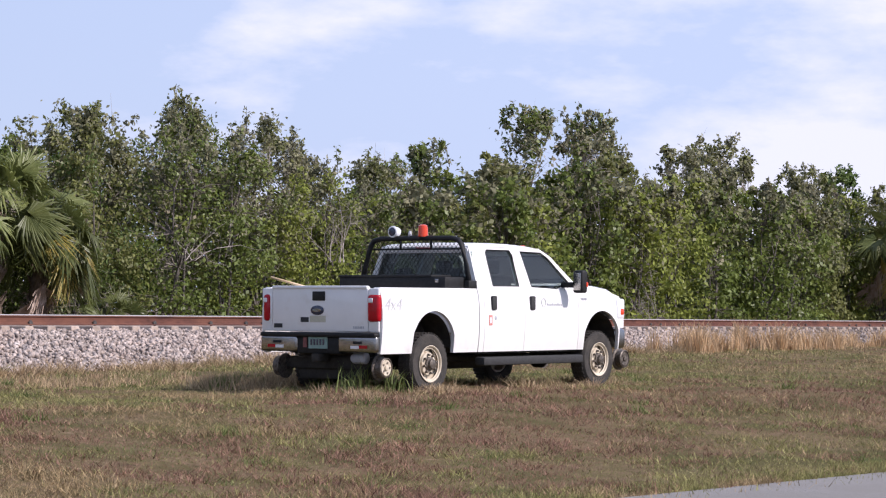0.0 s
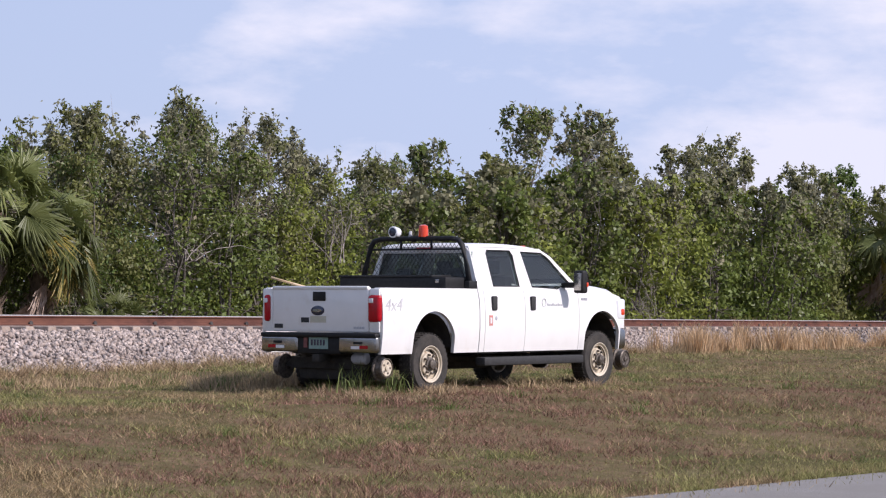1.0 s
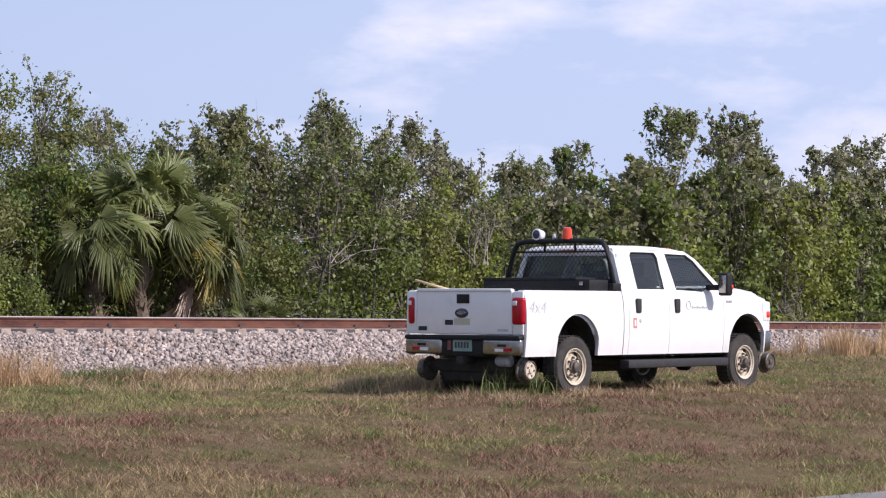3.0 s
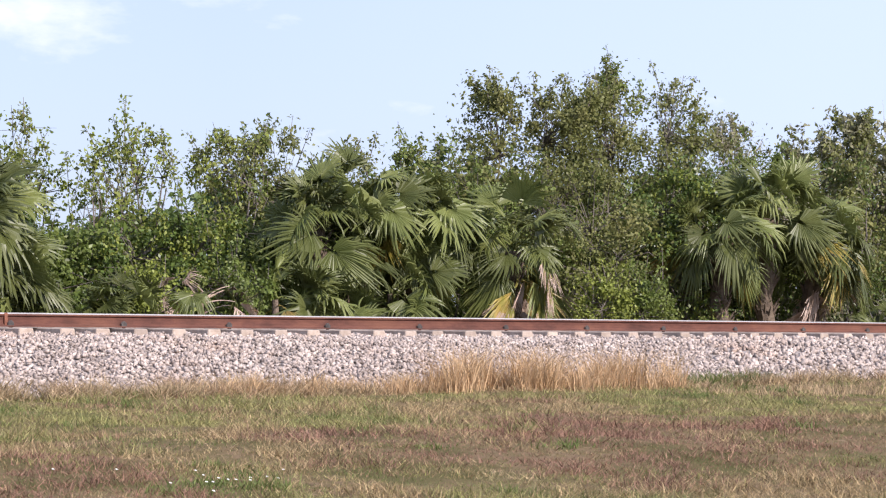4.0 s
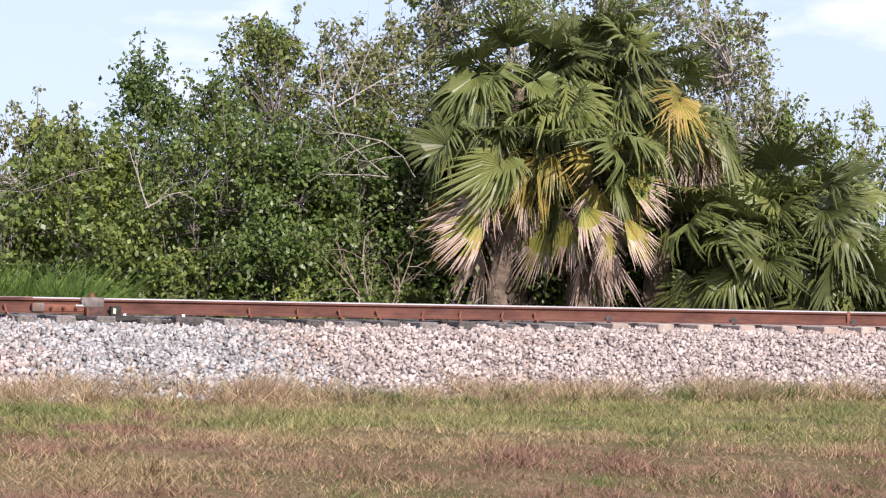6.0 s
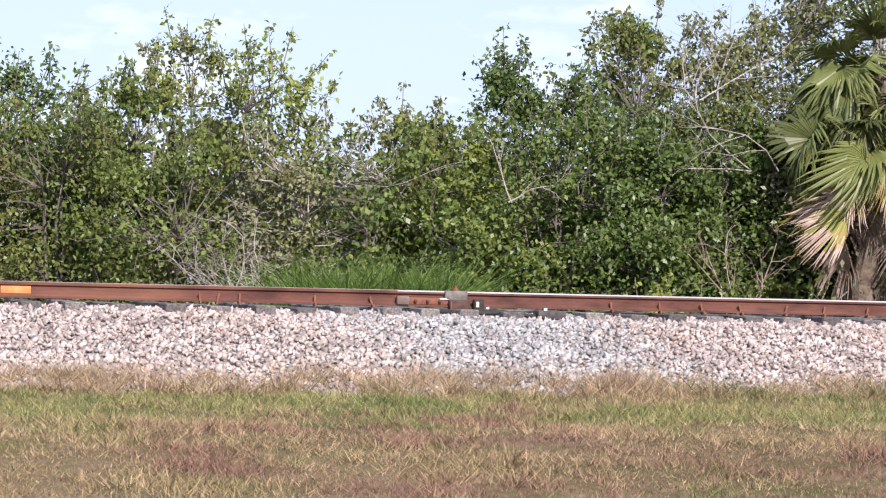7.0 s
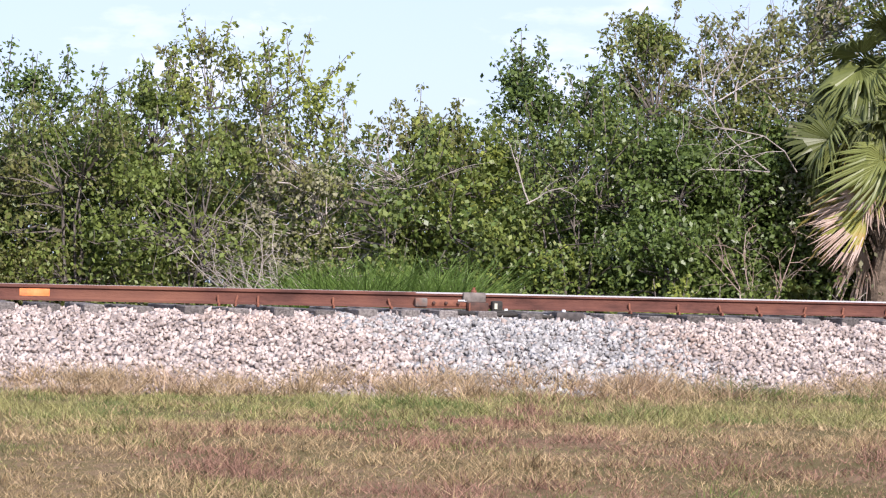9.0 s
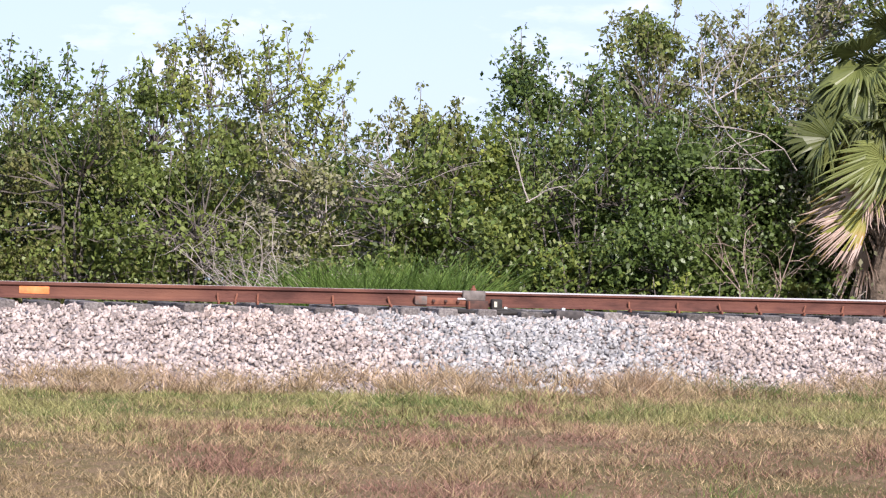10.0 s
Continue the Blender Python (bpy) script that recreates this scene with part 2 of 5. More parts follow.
road = put("road", me, label="grey asphalt road along the grass verge", category="road", kind="structure")

# ---- railway ----
def ballast_profile():
    return [(24.7, -0.30), (25.15, -0.06), (27.55, 0.635), (27.95, 0.692), (28.15, 0.708), (30.6, 0.715), (31.0, 0.66), (32.6, 0.05), (33.0, -0.2)]

def ballast_z(x, y):
    ys, zs = zip(*ballast_profile())
    return np.interp(y, ys, zs) - 0.012 * smooth((13.9 - x) / 0.7) * np.exp(-((y - 27.95) / 0.3) ** 4)

def rail_profile():
    half = [(0.0, 0.186), (0.024, 0.186), (0.037, 0.172), (0.037, 0.150), (0.012, 0.135), (0.009, 0.090), (0.011, 0.045), (0.035, 0.025), (0.076, 0.014), (0.076, 0.0)]
    return half + [(-a, b) for a, b in reversed(half[1:])]

ballast = put("ballast_bank", grid_mesh("ballast_bank", np.concatenate([[-400, -100, -30], np.arange(-12, 120, 0.25), [200, 500]]), np.arange(24.7, 33.01, 0.15), lambda X, Y: ballast_z(X, Y) - 0.03 + 0.012 * np.sin(X * 9 + Y * 5) * np.sin(X * 4.1 - Y * 13), M_BALLAST), label="bank of crushed pale stone under the railway track", category="railway ballast", kind="structure")

def rail(y, x0, x1, bright_from):
    pr = rail_profile()
    n = len(pr)
    s = Soup()
    xs = [x0, bright_from, x1]
    for x in xs:
        s.v.extend((x, y + a, RAIL_TOP - 0.186 + b) for a, b in pr)
    for k in range(2):
        s.f += [(k * n + i, k * n + (i + 1) % n, (k + 1) * n + (i + 1) % n, (k + 1) * n + i) for i in range(n)]
    me = s.mesh("rail", [M_RAIL, M_RAILTOP])
    for p in me.polygons:
        c = p.center
        if c.z > RAIL_TOP - 0.010 and c.x > bright_from:
            p.material_index = 1
    return me

rail_near = put("rail", rail(RAIL_Y, -400, 500, 6.9), label="rusty brown steel rail with worn bright head", category="rail", group="rails of the track")
rail_far = put("rail", rail(RAIL_Y + 1.51, -400, 500, -300), label="rusty brown steel rail behind the near one", category="rail", group="rails of the track")

def tie_mesh(concrete):
    bm = bmesh.new()
    bmesh.ops.create_cube(bm, size=1)
    for v in bm.verts:
        top = v.co.z > 0
        w = (0.11 if top else 0.135) if concrete else 0.115
        v.co = Vector((math.copysign(w, v.co.x), math.copysign(1.385, v.co.y), 0.0 if top else -0.2))
        if concrete and top and abs(v.co.y) > 1:
            v.co.y *= 0.985
    bevelled(bm, 0.012, 1)
    me = bpy.data.meshes.new("tie")
    bm.to_mesh(me)
    bm.free()
    me.materials.append(M_CONCRETE if concrete else M_TIEWOOD)
    return me

TIE_C, TIE_W = tie_mesh(True), tie_mesh(False)
rng = random.Random(4)
TIE_Z = RAIL_TOP - 0.186 - 0.012
x = -6.0
while x < 118:
    wood = x < 14.1
    m = pose(x, RAIL_Y + 0.755 + rng.uniform(-0.04, 0.04), TIE_Z - (rng.uniform(0.005, 0.03) if wood else 0), 0, 0, rng.uniform(-1.2, 1.2) if wood else 0)
    put("railway_tie", TIE_W if wood else TIE_C, at=m, category="railway tie", group="wooden ties" if wood else "concrete ties",
        label="weathered dark wooden tie under the rails" if wood else "pale concrete tie under the rails")
    x += rng.uniform(0.47, 0.55) if wood else 0.61
# ---- trees ----
def leaf_cloud(rs, centres, spread, per, size, outward=None):
    """Quads shaped like small folded leaves round the given centres; outward: they sit on the shell of each clump and face away from it."""
    k = len(centres) * per
    u = np.clip(rs.normal(0, 1, (k, 3)), -1.5, 1.5)
    if outward is None:
        c = np.repeat(centres, per, 0) + u * np.repeat(spread, per)[:, None] * np.array([1, 1, 0.8])
        n = rs.normal(0, 0.9, (k, 3)) + np.array([0.1, -0.6, 0.75])
    else:
        u = u / np.linalg.norm(u, axis=1)[:, None] + 0.45 * np.repeat(outward, per, 0)
        u /= np.linalg.norm(u, axis=1)[:, None]
        r = np.repeat(spread, per) * (0.55 + 0.62 * rs.uniform(0, 1, k) ** 0.6) * (1 + 0.25 * np.sin(u[:, 0] * 7 + u[:, 2] * 5))
        c = np.repeat(centres, per, 0) + u * r[:, None] * np.array([1, 1, 0.85])
        n = u * 0.75 + rs.normal(0, 0.5, (k, 3)) + np.array([0.06, -0.38, 0.5])
    d = rs.normal(0, 1, (k, 3))
    d[:, 2] -= 0.5
    d /= np.linalg.norm(d, axis=1)[:, None]
    s = np.cross(d, n)
    s /= np.linalg.norm(s, axis=1)[:, None] + 1e-9
    ln = size * rs.uniform(0.6, 1.35, (k, 1))
    w = ln * rs.uniform(0.24, 0.36, (k, 1))
    up = np.cross(s, d) * ln * 0.12
    v = np.stack([c, c + d * ln * 0.5 + s * w + up, c + d * ln, c + d * ln * 0.5 - s * w + up], 1).reshape(-1, 3)
    f = np.arange(4 * k).reshape(-1, 4)
    return v, f


def tree(name, label, x, y, h, w, seed, leaf=0, clumps=70, per=90, size=0.085, low=0.05, bare=0.0, lean=0.0, spread=0.24, shoots=14, category="tree", mix=None):
    """A bushy tree: stems, limbs, twigs, and leaves in clumps with gaps; leafy shoots break the outline."""
    rs = np.random.RandomState(seed)
    z0 = float(ground_z(np.float64(x), np.float64(y)))
    root = put(name, None, label=label, category=category, at=pose(x, y, z0 - 0.03))
    size *= 1.10
    wood, twig = Soup(), Soup()
    # clump centres in an uneven crown
    u = rs.uniform(0, 1, clumps)
    zc = h * (low + (1 - low) * u ** 0.85) * 0.97
    prof = np.interp(zc / h, [0, 0.25, 0.55, 0.8, 1.0], [0.95, 1.0, 1.0, 0.88, 0.42]) * w
    ang = rs.uniform(0, 2 * math.pi, clumps)
    lobes = 1 + 0.34 * np.sin(ang * 2 + rs.uniform(0, 6)) * np.sin(zc * 1.7 + rs.uniform(0, 6)) + rs.uniform(-0.2, 0.15, clumps)
    rad = prof * lobes * np.sqrt(rs.uniform(0.18, 1.0, clumps))
    cen = np.stack([np.cos(ang) * rad + lean * zc, np.sin(ang) * rad * 0.8, zc], 1)
    # stems and limbs towards the clumps
    stems = []
    for i in range(rs.randint(3, 6)):
        a, r = rs.uniform(0, 6.28), rs.uniform(0.05, 0.3) * w
        top = np.array([math.cos(a) * r * 2.2 + lean * h, math.sin(a) * r * 1.8, h * rs.uniform(0.5, 0.8)])
        base = np.array([math.cos(a) * r * 0.5, math.sin(a) * r * 0.5, 0.0])
        q = [base + (top - base) * t + rs.normal(0, 0.07 * h * 0.3, 3) * (0 < t < 1) for t in (0, 0.25, 0.5, 0.75, 1)]
        stems.append(q)
        r0 = 0.009 * h + 0.008
        wood.tube(q, [r0, r0 * 0.8, r0 * 0.6, r0 * 0.45, r0 * 0.25], 6)
    allq = np.array([p for q in stems for p in q[1:]])
    for c in cen:
        below = allq[allq[:, 2] < c[2] + 0.1]
        src = below if len(below) else allq[:1]
        p = src[np.argmin(((src - c) ** 2).sum(1) + rs.uniform(0, 0.3, len(src)))]
        mid = (p + c) / 2 + rs.normal(0, 0.12, 3)
        twig.tube([p, mid, c], [0.016, 0.010, 0.004], 3, cap=False)
        for _ in range(int(bare > 0.2)):
            e = c + rs.normal(0, 0.28, 3) + np.array([0, 0, 0.1])
            twig.tube([c, e], [0.006, 0.002], 3, cap=False)
    keep = rs.uniform(0, 1, clumps) > bare
    open_crown = bare >= 0.5
    # leaves: most in rounded masses, some loose between them
    lobe = np.where(keep)[0][::3]
    away = cen[lobe] * np.array([1, 1, 0]) / max(w, 0.1) + np.array([0, -0.3, 0.3]) + 0.5 * (cen[lobe][:, 2:3] / h) * np.array([0, 0, 1])
    v, f = leaf_cloud(rs, cen[lobe], spread * 1.75 * rs.uniform(0.6, 1.35, len(lobe)) * np.interp(cen[lobe][:, 2] / h, [0.55, 1], [1, 0.42]), int(per * (0.45 if open_crown else 2.2)), size, away)
    v2, f2 = leaf_cloud(rs, cen[keep], np.full(keep.sum(), spread) * rs.uniform(0.7, 1.4, keep.sum()), int(per * (0.5 if open_crown else 0.32)), size)
    vs, fs = [v, v2], [f, f2 + len(v)]
    # shoots past the outline
    order = np.argsort(-(cen[:, 2] + rs.uniform(0, 0.8, clumps)))[:shoots]
    for i in order:
        c = cen[i]
        out = np.array([c[0] * 0.35, c[1] * 0.3, 1.0]) + rs.normal(0, 0.3, 3)
        out /= np.linalg.norm(out)
        ln = rs.uniform(0.25, 0.75)
        p1, p2 = c + out * ln * 0.5 + rs.normal(0, 0.04, 3), c + out * ln + rs.normal(0, 0.08, 3)
        twig.tube([c, p2], [0.012, 0.005], 3, cap=False)
        ts = rs.uniform(0.15, 1.0, 9)[:, None]
        a, b = leaf_cloud(rs, c + (p2 - c) * ts, np.full(9, 0.055), 4, size)
        vs.append(a)
        fs.append(b + sum(len(q) for q in vs[:-1]))
    verts, faces = np.concatenate(vs), np.concatenate(fs)
    idx = None
    mats = [M_LEAF[leaf]]
    if mix is not None:
        mats.append(M_LEAF[mix])
        high = verts[faces[:, 0], 2] / h
        block = np.repeat(rs.uniform(0, 1, len(faces) // 40 + 1), 40)[:len(faces)] < (high * 0.9 - 0.35 if mix == 3 else 0.4)
        idx = block.astype(np.int32)
    put("trunk", wood.mesh("trunk", M_BARK, True), root)
    put("twig_work", twig.mesh("twig_work", M_PALE if leaf == 3 and bare > 0.12 else M_TWIG), root, kind="stuff")
    put("crown", np_mesh("crown", verts, faces, mats, idx), root)
    return root


def dead_branch(name, label, x, y, z, length, turn, rise, seed, mat=None, parts=9):
    """A bare, pale, forking branch or a heap of them, rooted at the given place."""
    rs = np.random.RandomState(seed)
    s = Soup()

    def grow(p, d, ln, r, depth):
        q = [p]
        for _ in range(4):
            d = d + rs.normal(0, 0.22, 3)
            d /= np.linalg.norm(d)
            q.append(q[-1] + d * ln / 4)
        s.tube(q, [r, r * 0.85, r * 0.7, r * 0.6, r * 0.45], 5, cap=False)
        if depth:
            for k in (1, 2, 3, 4):
                e = d + rs.normal(0, 0.65, 3)
                grow(q[k], e / np.linalg.norm(e), ln * rs.uniform(0.4, 0.7), r * 0.5, depth - 1)

    for k in range(parts):
        a = radians(turn) + rs.normal(0, 0.5)
        d = np.array([math.cos(a), math.sin(a) * 0.6, rise + rs.normal(0, 0.25)])
        grow(np.array([rs.normal(0, 0.18), rs.normal(0, 0.1), 0.0]), d / np.linalg.norm(d), length * rs.uniform(0.6, 1.2), 0.012, 2)
    put(name, s.mesh(name, mat or M_PALE), label=label, category="dead branch", at=pose(x, y, z))
# front wall of shrubs: (x, height) along the railway, then single trees that stand above it
rng = random.Random(11)
WALL = ([-3, 0, 3, 6, 9, 12, 14, 19, 22, 24, 27, 30, 34, 37, 41, 45, 50, 56, 62, 68, 76, 84, 92, 100, 112],
        [3.6, 3.6, 3.3, 3.3, 3.1, 3.4, 3.7, 3.8, 3.3, 2.2, 2.4, 3.2, 3.7, 4.2, 4.2, 4.4, 4.8, 4.5, 4.4, 5.0, 5.2, 5.6, 5.4, 5.6, 5.4])
x, i = -2.5, 0
while x < 113:
    near = x < 46
    h = float(np.interp(x, *WALL)) * rng.uniform(0.88, 1.10)
    kind = rng.choice([0, 0, 1, 1, 2, 3]) if near else rng.choice([0, 0, 4, 2, 1, 0] if x < 60 else [0, 4, 4, 2, 0])
    tree("broadleaf_shrub", rng.choice(["dense dark green broadleaf shrub behind the railway", "leafy mid-green shrub behind the railway"]) if kind < 2 else ("thin olive-green shrub with pale twigs behind the railway" if kind < 4 else "bright yellow-green shrub behind the railway"),
         x, 36.2 + rng.uniform(-0.5, 0.9), h, rng.uniform(1.25, 1.7), 100 + i, leaf=kind, mix=rng.choice([0, 1, 2, 4]) if near else 3, clumps=110 if near else 95, per=62 if near else 50 if x < 60 else 30,
         size=rng.uniform(0.070, 0.088) if near else 0.104 if x < 60 else 0.165, low=0.0, bare=rng.choice([0, 0, 0.1, 0.25]), spread=rng.uniform(0.19, 0.27) * (1 if near else 1.2), shoots=16, category="shrub")
    x += rng.uniform(1.25, 1.75) if near else rng.uniform(1.9, 2.6)
    i += 1
# a dimmer, taller row behind closes the gaps
x = -5.0
while x < 122:
    h = float(np.interp(x, *WALL)) * rng.uniform(0.80, 1.0)
    tree("background_shrub", "dark green shrub in the thicket behind the front row", x, 39.5 + rng.uniform(-0.6, 1.2), h, rng.uniform(1.7, 2.2), 400 + i, leaf=rng.choice([1, 1, 2]), clumps=54, per=32, size=0.21, low=0.0, spread=0.33, shoots=6, category="shrub")
    x += rng.uniform(2.4, 3.0)
    i += 1
# single trees: x, height, half width, leaf, bareness, clumps
PEAKS_NEAR = [
    (0.6, 4.4, 1.1, 1, 0.0, 90), (3.1, 4.7, 1.1, 1, 0.05, 110), (4.3, 3.9, 0.8, 1, 0.1, 60), (5.0, 4.5, 0.7, 0, 0.25, 60),
    (5.8, 5.25, 0.8, 4, 0.35, 70), (6.8, 5.2, 0.8, 4, 0.45, 60), (7.4, 5.15, 0.5, 4, 0.6, 26), (8.1, 4.1, 0.5, 2, 0.6, 20),
    (9.0, 4.15, 0.9, 2, 0.15, 70), (9.9, 3.9, 0.8, 0, 0.1, 60), (11.1, 5.2, 0.75, 1, 0.0, 100), (11.8, 5.0, 0.6, 1, 0.1, 60)]
PEAKS_TALL = [
    (12.8, 5.95, 0.9, 0, 0.35, 60), (13.3, 5.75, 1.0, 2, 0.25, 90), (14.6, 6.0, 1.2, 2, 0.3, 130), (16.6, 7.2, 2.0, 3, 0.24, 220),
    (18.4, 7.3, 1.8, 3, 0.30, 170), (19.9, 7.0, 1.6, 3, 0.32, 150), (21.2, 6.5, 1.0, 3, 0.35, 100), (22.3, 4.9, 0.7, 0, 0.1, 80),
    (23.0, 4.5, 0.7, 0, 0.1, 60), (23.9, 5.0, 0.5, 4, 0.6, 24), (24.5, 4.5, 0.5, 4, 0.6, 16), (25.1, 4.25, 0.5, 4, 0.55, 18), (26.0, 4.8, 0.7, 4, 0.55, 28)]
PEAKS_MIDDLE = [
    (26.9, 4.85, 0.8, 4, 0.5, 32), (28.1, 4.75, 0.8, 4, 0.35, 40), (29.1, 4.8, 0.8, 2, 0.2, 50), (29.9, 4.85, 0.7, 2, 0.2, 50),
    (31.3, 4.6, 1.0, 2, 0.1, 70), (33.5, 4.75, 1.0, 0, 0.15, 70), (35.7, 6.2, 0.9, 2, 0.05, 100), (36.9, 6.25, 1.1, 2, 0.0, 130),
    (38.2, 6.2, 1.1, 2, 0.0, 130), (39.4, 6.85, 0.8, 2, 0.15, 90), (40.4, 6.5, 0.8, 2, 0.25, 60), (41.3, 5.7, 0.8, 0, 0.1, 60)]
PEAKS_PAST = [
    (43.2, 5.75, 1.0, 3, 0.3, 60), (45.3, 5.5, 1.2, 2, 0.2, 70), (47.4, 6.15, 0.9, 2, 0.15, 70), (48.4, 6.0, 1.1, 3, 0.35, 60),
    (50.3, 6.0, 1.1, 3, 0.35, 60), (51.4, 6.8, 0.7, 2, 0.1, 60), (52.3, 6.3, 1.0, 3, 0.4, 60), (53.7, 6.4, 1.1, 3, 0.4, 70),
    (56.0, 6.05, 1.2, 3, 0.45, 60), (57.7, 5.7, 0.9, 2, 0.3, 50), (59.3, 5.6, 1.2, 2, 0.3, 60), (61.6, 5.6, 1.4, 3, 0.3, 60)]
PEAKS_FAR = [
    (64.6, 6.25, 1.2, 0, 0.1, 80), (66.4, 5.9, 1.0, 2, 0.2, 60), (68.7, 5.9, 1.2, 2, 0.2, 60), (70.5, 8.0, 1.3, 3, 0.35, 110),
    (72.8, 7.9, 1.6, 3, 0.3, 120), (74.9, 7.5, 1.4, 2, 0.15, 100), (77.2, 6.8, 1.4, 2, 0.2, 70), (80.6, 7.25, 1.4, 3, 0.35, 70),
    (84.5, 7.8, 1.6, 2, 0.25, 90), (87.0, 7.3, 1.3, 3, 0.4, 60), (91.5, 7.2, 1.8, 2, 0.3, 70), (94.2, 6.9, 1.4, 2, 0.2, 60),
    (97.6, 7.35, 1.7, 1, 0.05, 100), (101.2, 6.9, 1.8, 2, 0.2, 70), (107, 6.8, 2.2, 1, 0.1, 60)]
for k, (x, h, w, leaf, bare, clumps) in enumerate(PEAKS_NEAR + PEAKS_TALL + PEAKS_MIDDLE + PEAKS_PAST + PEAKS_FAR):
    far = x > 45
    tree("tree", {0: "green broadleaf tree above the thicket", 1: "dense dark green tree above the thicket", 2: "olive-green tree rising from the thicket", 3: "sparse grey-green tree with many bare branches", 4: "thin yellow-green sapling with open branches"}[leaf],
         x, 37.6 + 0.5 * math.sin(k * 2.1), h - 0.62, w, 700 + k, leaf=leaf, clumps=clumps + (20 if leaf == 3 else 0), per=(50 if bare > 0.3 else 60) * (0.65 if x > 62 else 1.05 if far else 1), size=0.15 if x > 62 else 0.106 if far else 0.08, low=0.25, bare=bare, spread=0.26, shoots=20, mix=None if leaf == 1 else 3 if far and leaf != 3 else rng.choice([0, 2]))


# ---- palms ----
def frond_mesh(name, seed, elevation, mat, reach=1.0, radius=0.6, droop=0.35, collapse=0.0, fan=102, curl=0.12, tip=None):
    """A costapalmate fan on its stalk, growing from the origin towards +x; each segment is folded along its middle."""
    rs = np.random.RandomState(seed)
    s = Soup()
    e = radians(elevation)
    pts, p, a = [], np.array([0.0, 0.0, 0.0]), e
    for k in range(7):
        pts.append(p.copy())
        p = p + np.array([math.cos(a), 0, math.sin(a)]) * reach / 6
        a -= curl
    s.tube(pts, [0.026, 0.020, 0.017, 0.014, 0.012, 0.011, 0.009], 4, cap=False)
    stalk = len(s.f)
    hub = pts[-1]
    fwd = np.array([math.cos(a), 0, math.sin(a)])
    nor = np.array([-math.sin(a), 0, math.cos(a)])
    sidev = np.array([0.0, 1.0, 0.0])
    n = 26 if collapse > 0.25 else 34
    wide = radians(fan) * (1 - 0.5 * collapse)
    bend = rs.uniform(-0.25, 0.25)
    tips = []

    def place(th, t, ln, drop, off=0.0, lift=0.0):
        d = fwd * math.cos(th) + sidev * math.sin(th) + nor * (0.22 * abs(math.sin(th)) + bend * math.sin(th) * 0.5)
        d /= np.linalg.norm(d)
        cr = np.cross(nor, d)
        cr /= np.linalg.norm(cr)
        q = hub + fwd * 0.16 * (1 - abs(th) / 2.2) + d * ln * t * (1 - collapse * 0.45 * t) + cr * off + nor * lift
        q[2] -= (drop * t ** 2.6 + collapse * t * 0.9) * ln
        return tuple(q)

    step = 2 * wide / n
    lens, drops = radius * rs.uniform(0.82, 1.08, n + 1), droop * rs.uniform(0.3, 2.1, n + 1)
    edge = len(s.v)
    for k in range(n + 1):      # the valleys of the pleats, shared by neighbouring segments
        th = -wide + step * k
        s.v += [place(th, 0.06, radius, droop), place(th, 0.50, radius, droop)]
    for k in range(n):
        th = -wide + step * (k + 0.5) + rs.normal(0, 0.012)
        ln = lens[k] * (1 - 0.20 * (abs(th) / 2.0) ** 2) * (rs.uniform(0.6, 1.0) if collapse > 0.5 else 1)
        drop, tw = drops[k], rs.normal(0, 0.03 + 0.10 * collapse)
        half = step / 2 * radius * 0.75
        a0, a1, b0, b1 = edge + 2 * k, edge + 2 * k + 1, edge + 2 * k + 2, edge + 2 * k + 3
        i = len(s.v)
        s.v += [place(th, 0.06, radius, droop, 0, 0.006), place(th, 0.50, radius, droop, tw * 0.4, half * 0.5)]
        for t, w in ((0.74, 1.0), (0.91, 0.5)):
            s.v += [place(th, t, ln, drop, tw * t - half * w), place(th, t, ln, drop, tw * t, half * w * 0.5), place(th, t, ln, drop, tw * t + half * w)]
        s.v.append(place(th, 1.0, ln, drop * 1.1, tw * 1.5))
        s.f += [(a0, i, i + 1, a1), (i, b0, b1, i + 1), (a1, i + 1, i + 3, i + 2), (i + 1, b1, i + 4, i + 3),
                (i + 2, i + 3, i + 6, i + 5), (i + 3, i + 4, i + 7, i + 6), (i + 5, i + 6, i + 8), (i + 6, i + 7, i + 8)]
        dry = [rs.uniform() < 0.5, rs.uniform() < 0.92]
        tips += [False, False, dry[0], dry[0], dry[1], dry[1], True, True]
    me = s.mesh(name, [mat, tip] if tip else mat)
    if tip:
        me.polygons.foreach_set("material_index", [0] * stalk + [int(q) for q in tips])
    return me


FRONDS = {"up": [frond_mesh("frond", 1 + k, e, M_FROND, 0.85, 0.80, 0.25, fan=85, curl=0.11) for k, e in enumerate((88, 76, 64))],
          "mid": [frond_mesh("frond", 11 + k, e, M_FROND, 0.95, 0.74, 0.5, curl=0.18) for k, e in enumerate((56, 42, 28))],
          "low": [frond_mesh("frond", 21 + k, e, M_FROND, 1.0, 0.70, 0.5, curl=0.20) for k, e in enumerate((20, 6, -8))],
          "yellow": [frond_mesh("frond", 31 + k, e, M_FROND_YELLOW, 0.85, 0.62, 0.5, 0.22 + 0.08 * k, fan=80, curl=0.20) for k, e in enumerate((30, 12, -5, -20))],
          "hang": [frond_mesh("frond", 61 + k, e, M_FROND_GOLD, 0.85, 0.80, 0.15, 0.10, fan=42, curl=c, tip=M_FROND_DEAD) for k, (e, c) in enumerate(((30, 0.27), (10, 0.24), (-8, 0.21)))],
          "dead": [frond_mesh("frond", 41 + k, e, M_FROND_DEAD, 0.70, 0.66, 0.35, c, fan=75, curl=0.22) for k, (e, c) in enumerate(((10, 0.3), (-8, 0.45), (-25, 0.6), (-40, 0.4)))]}
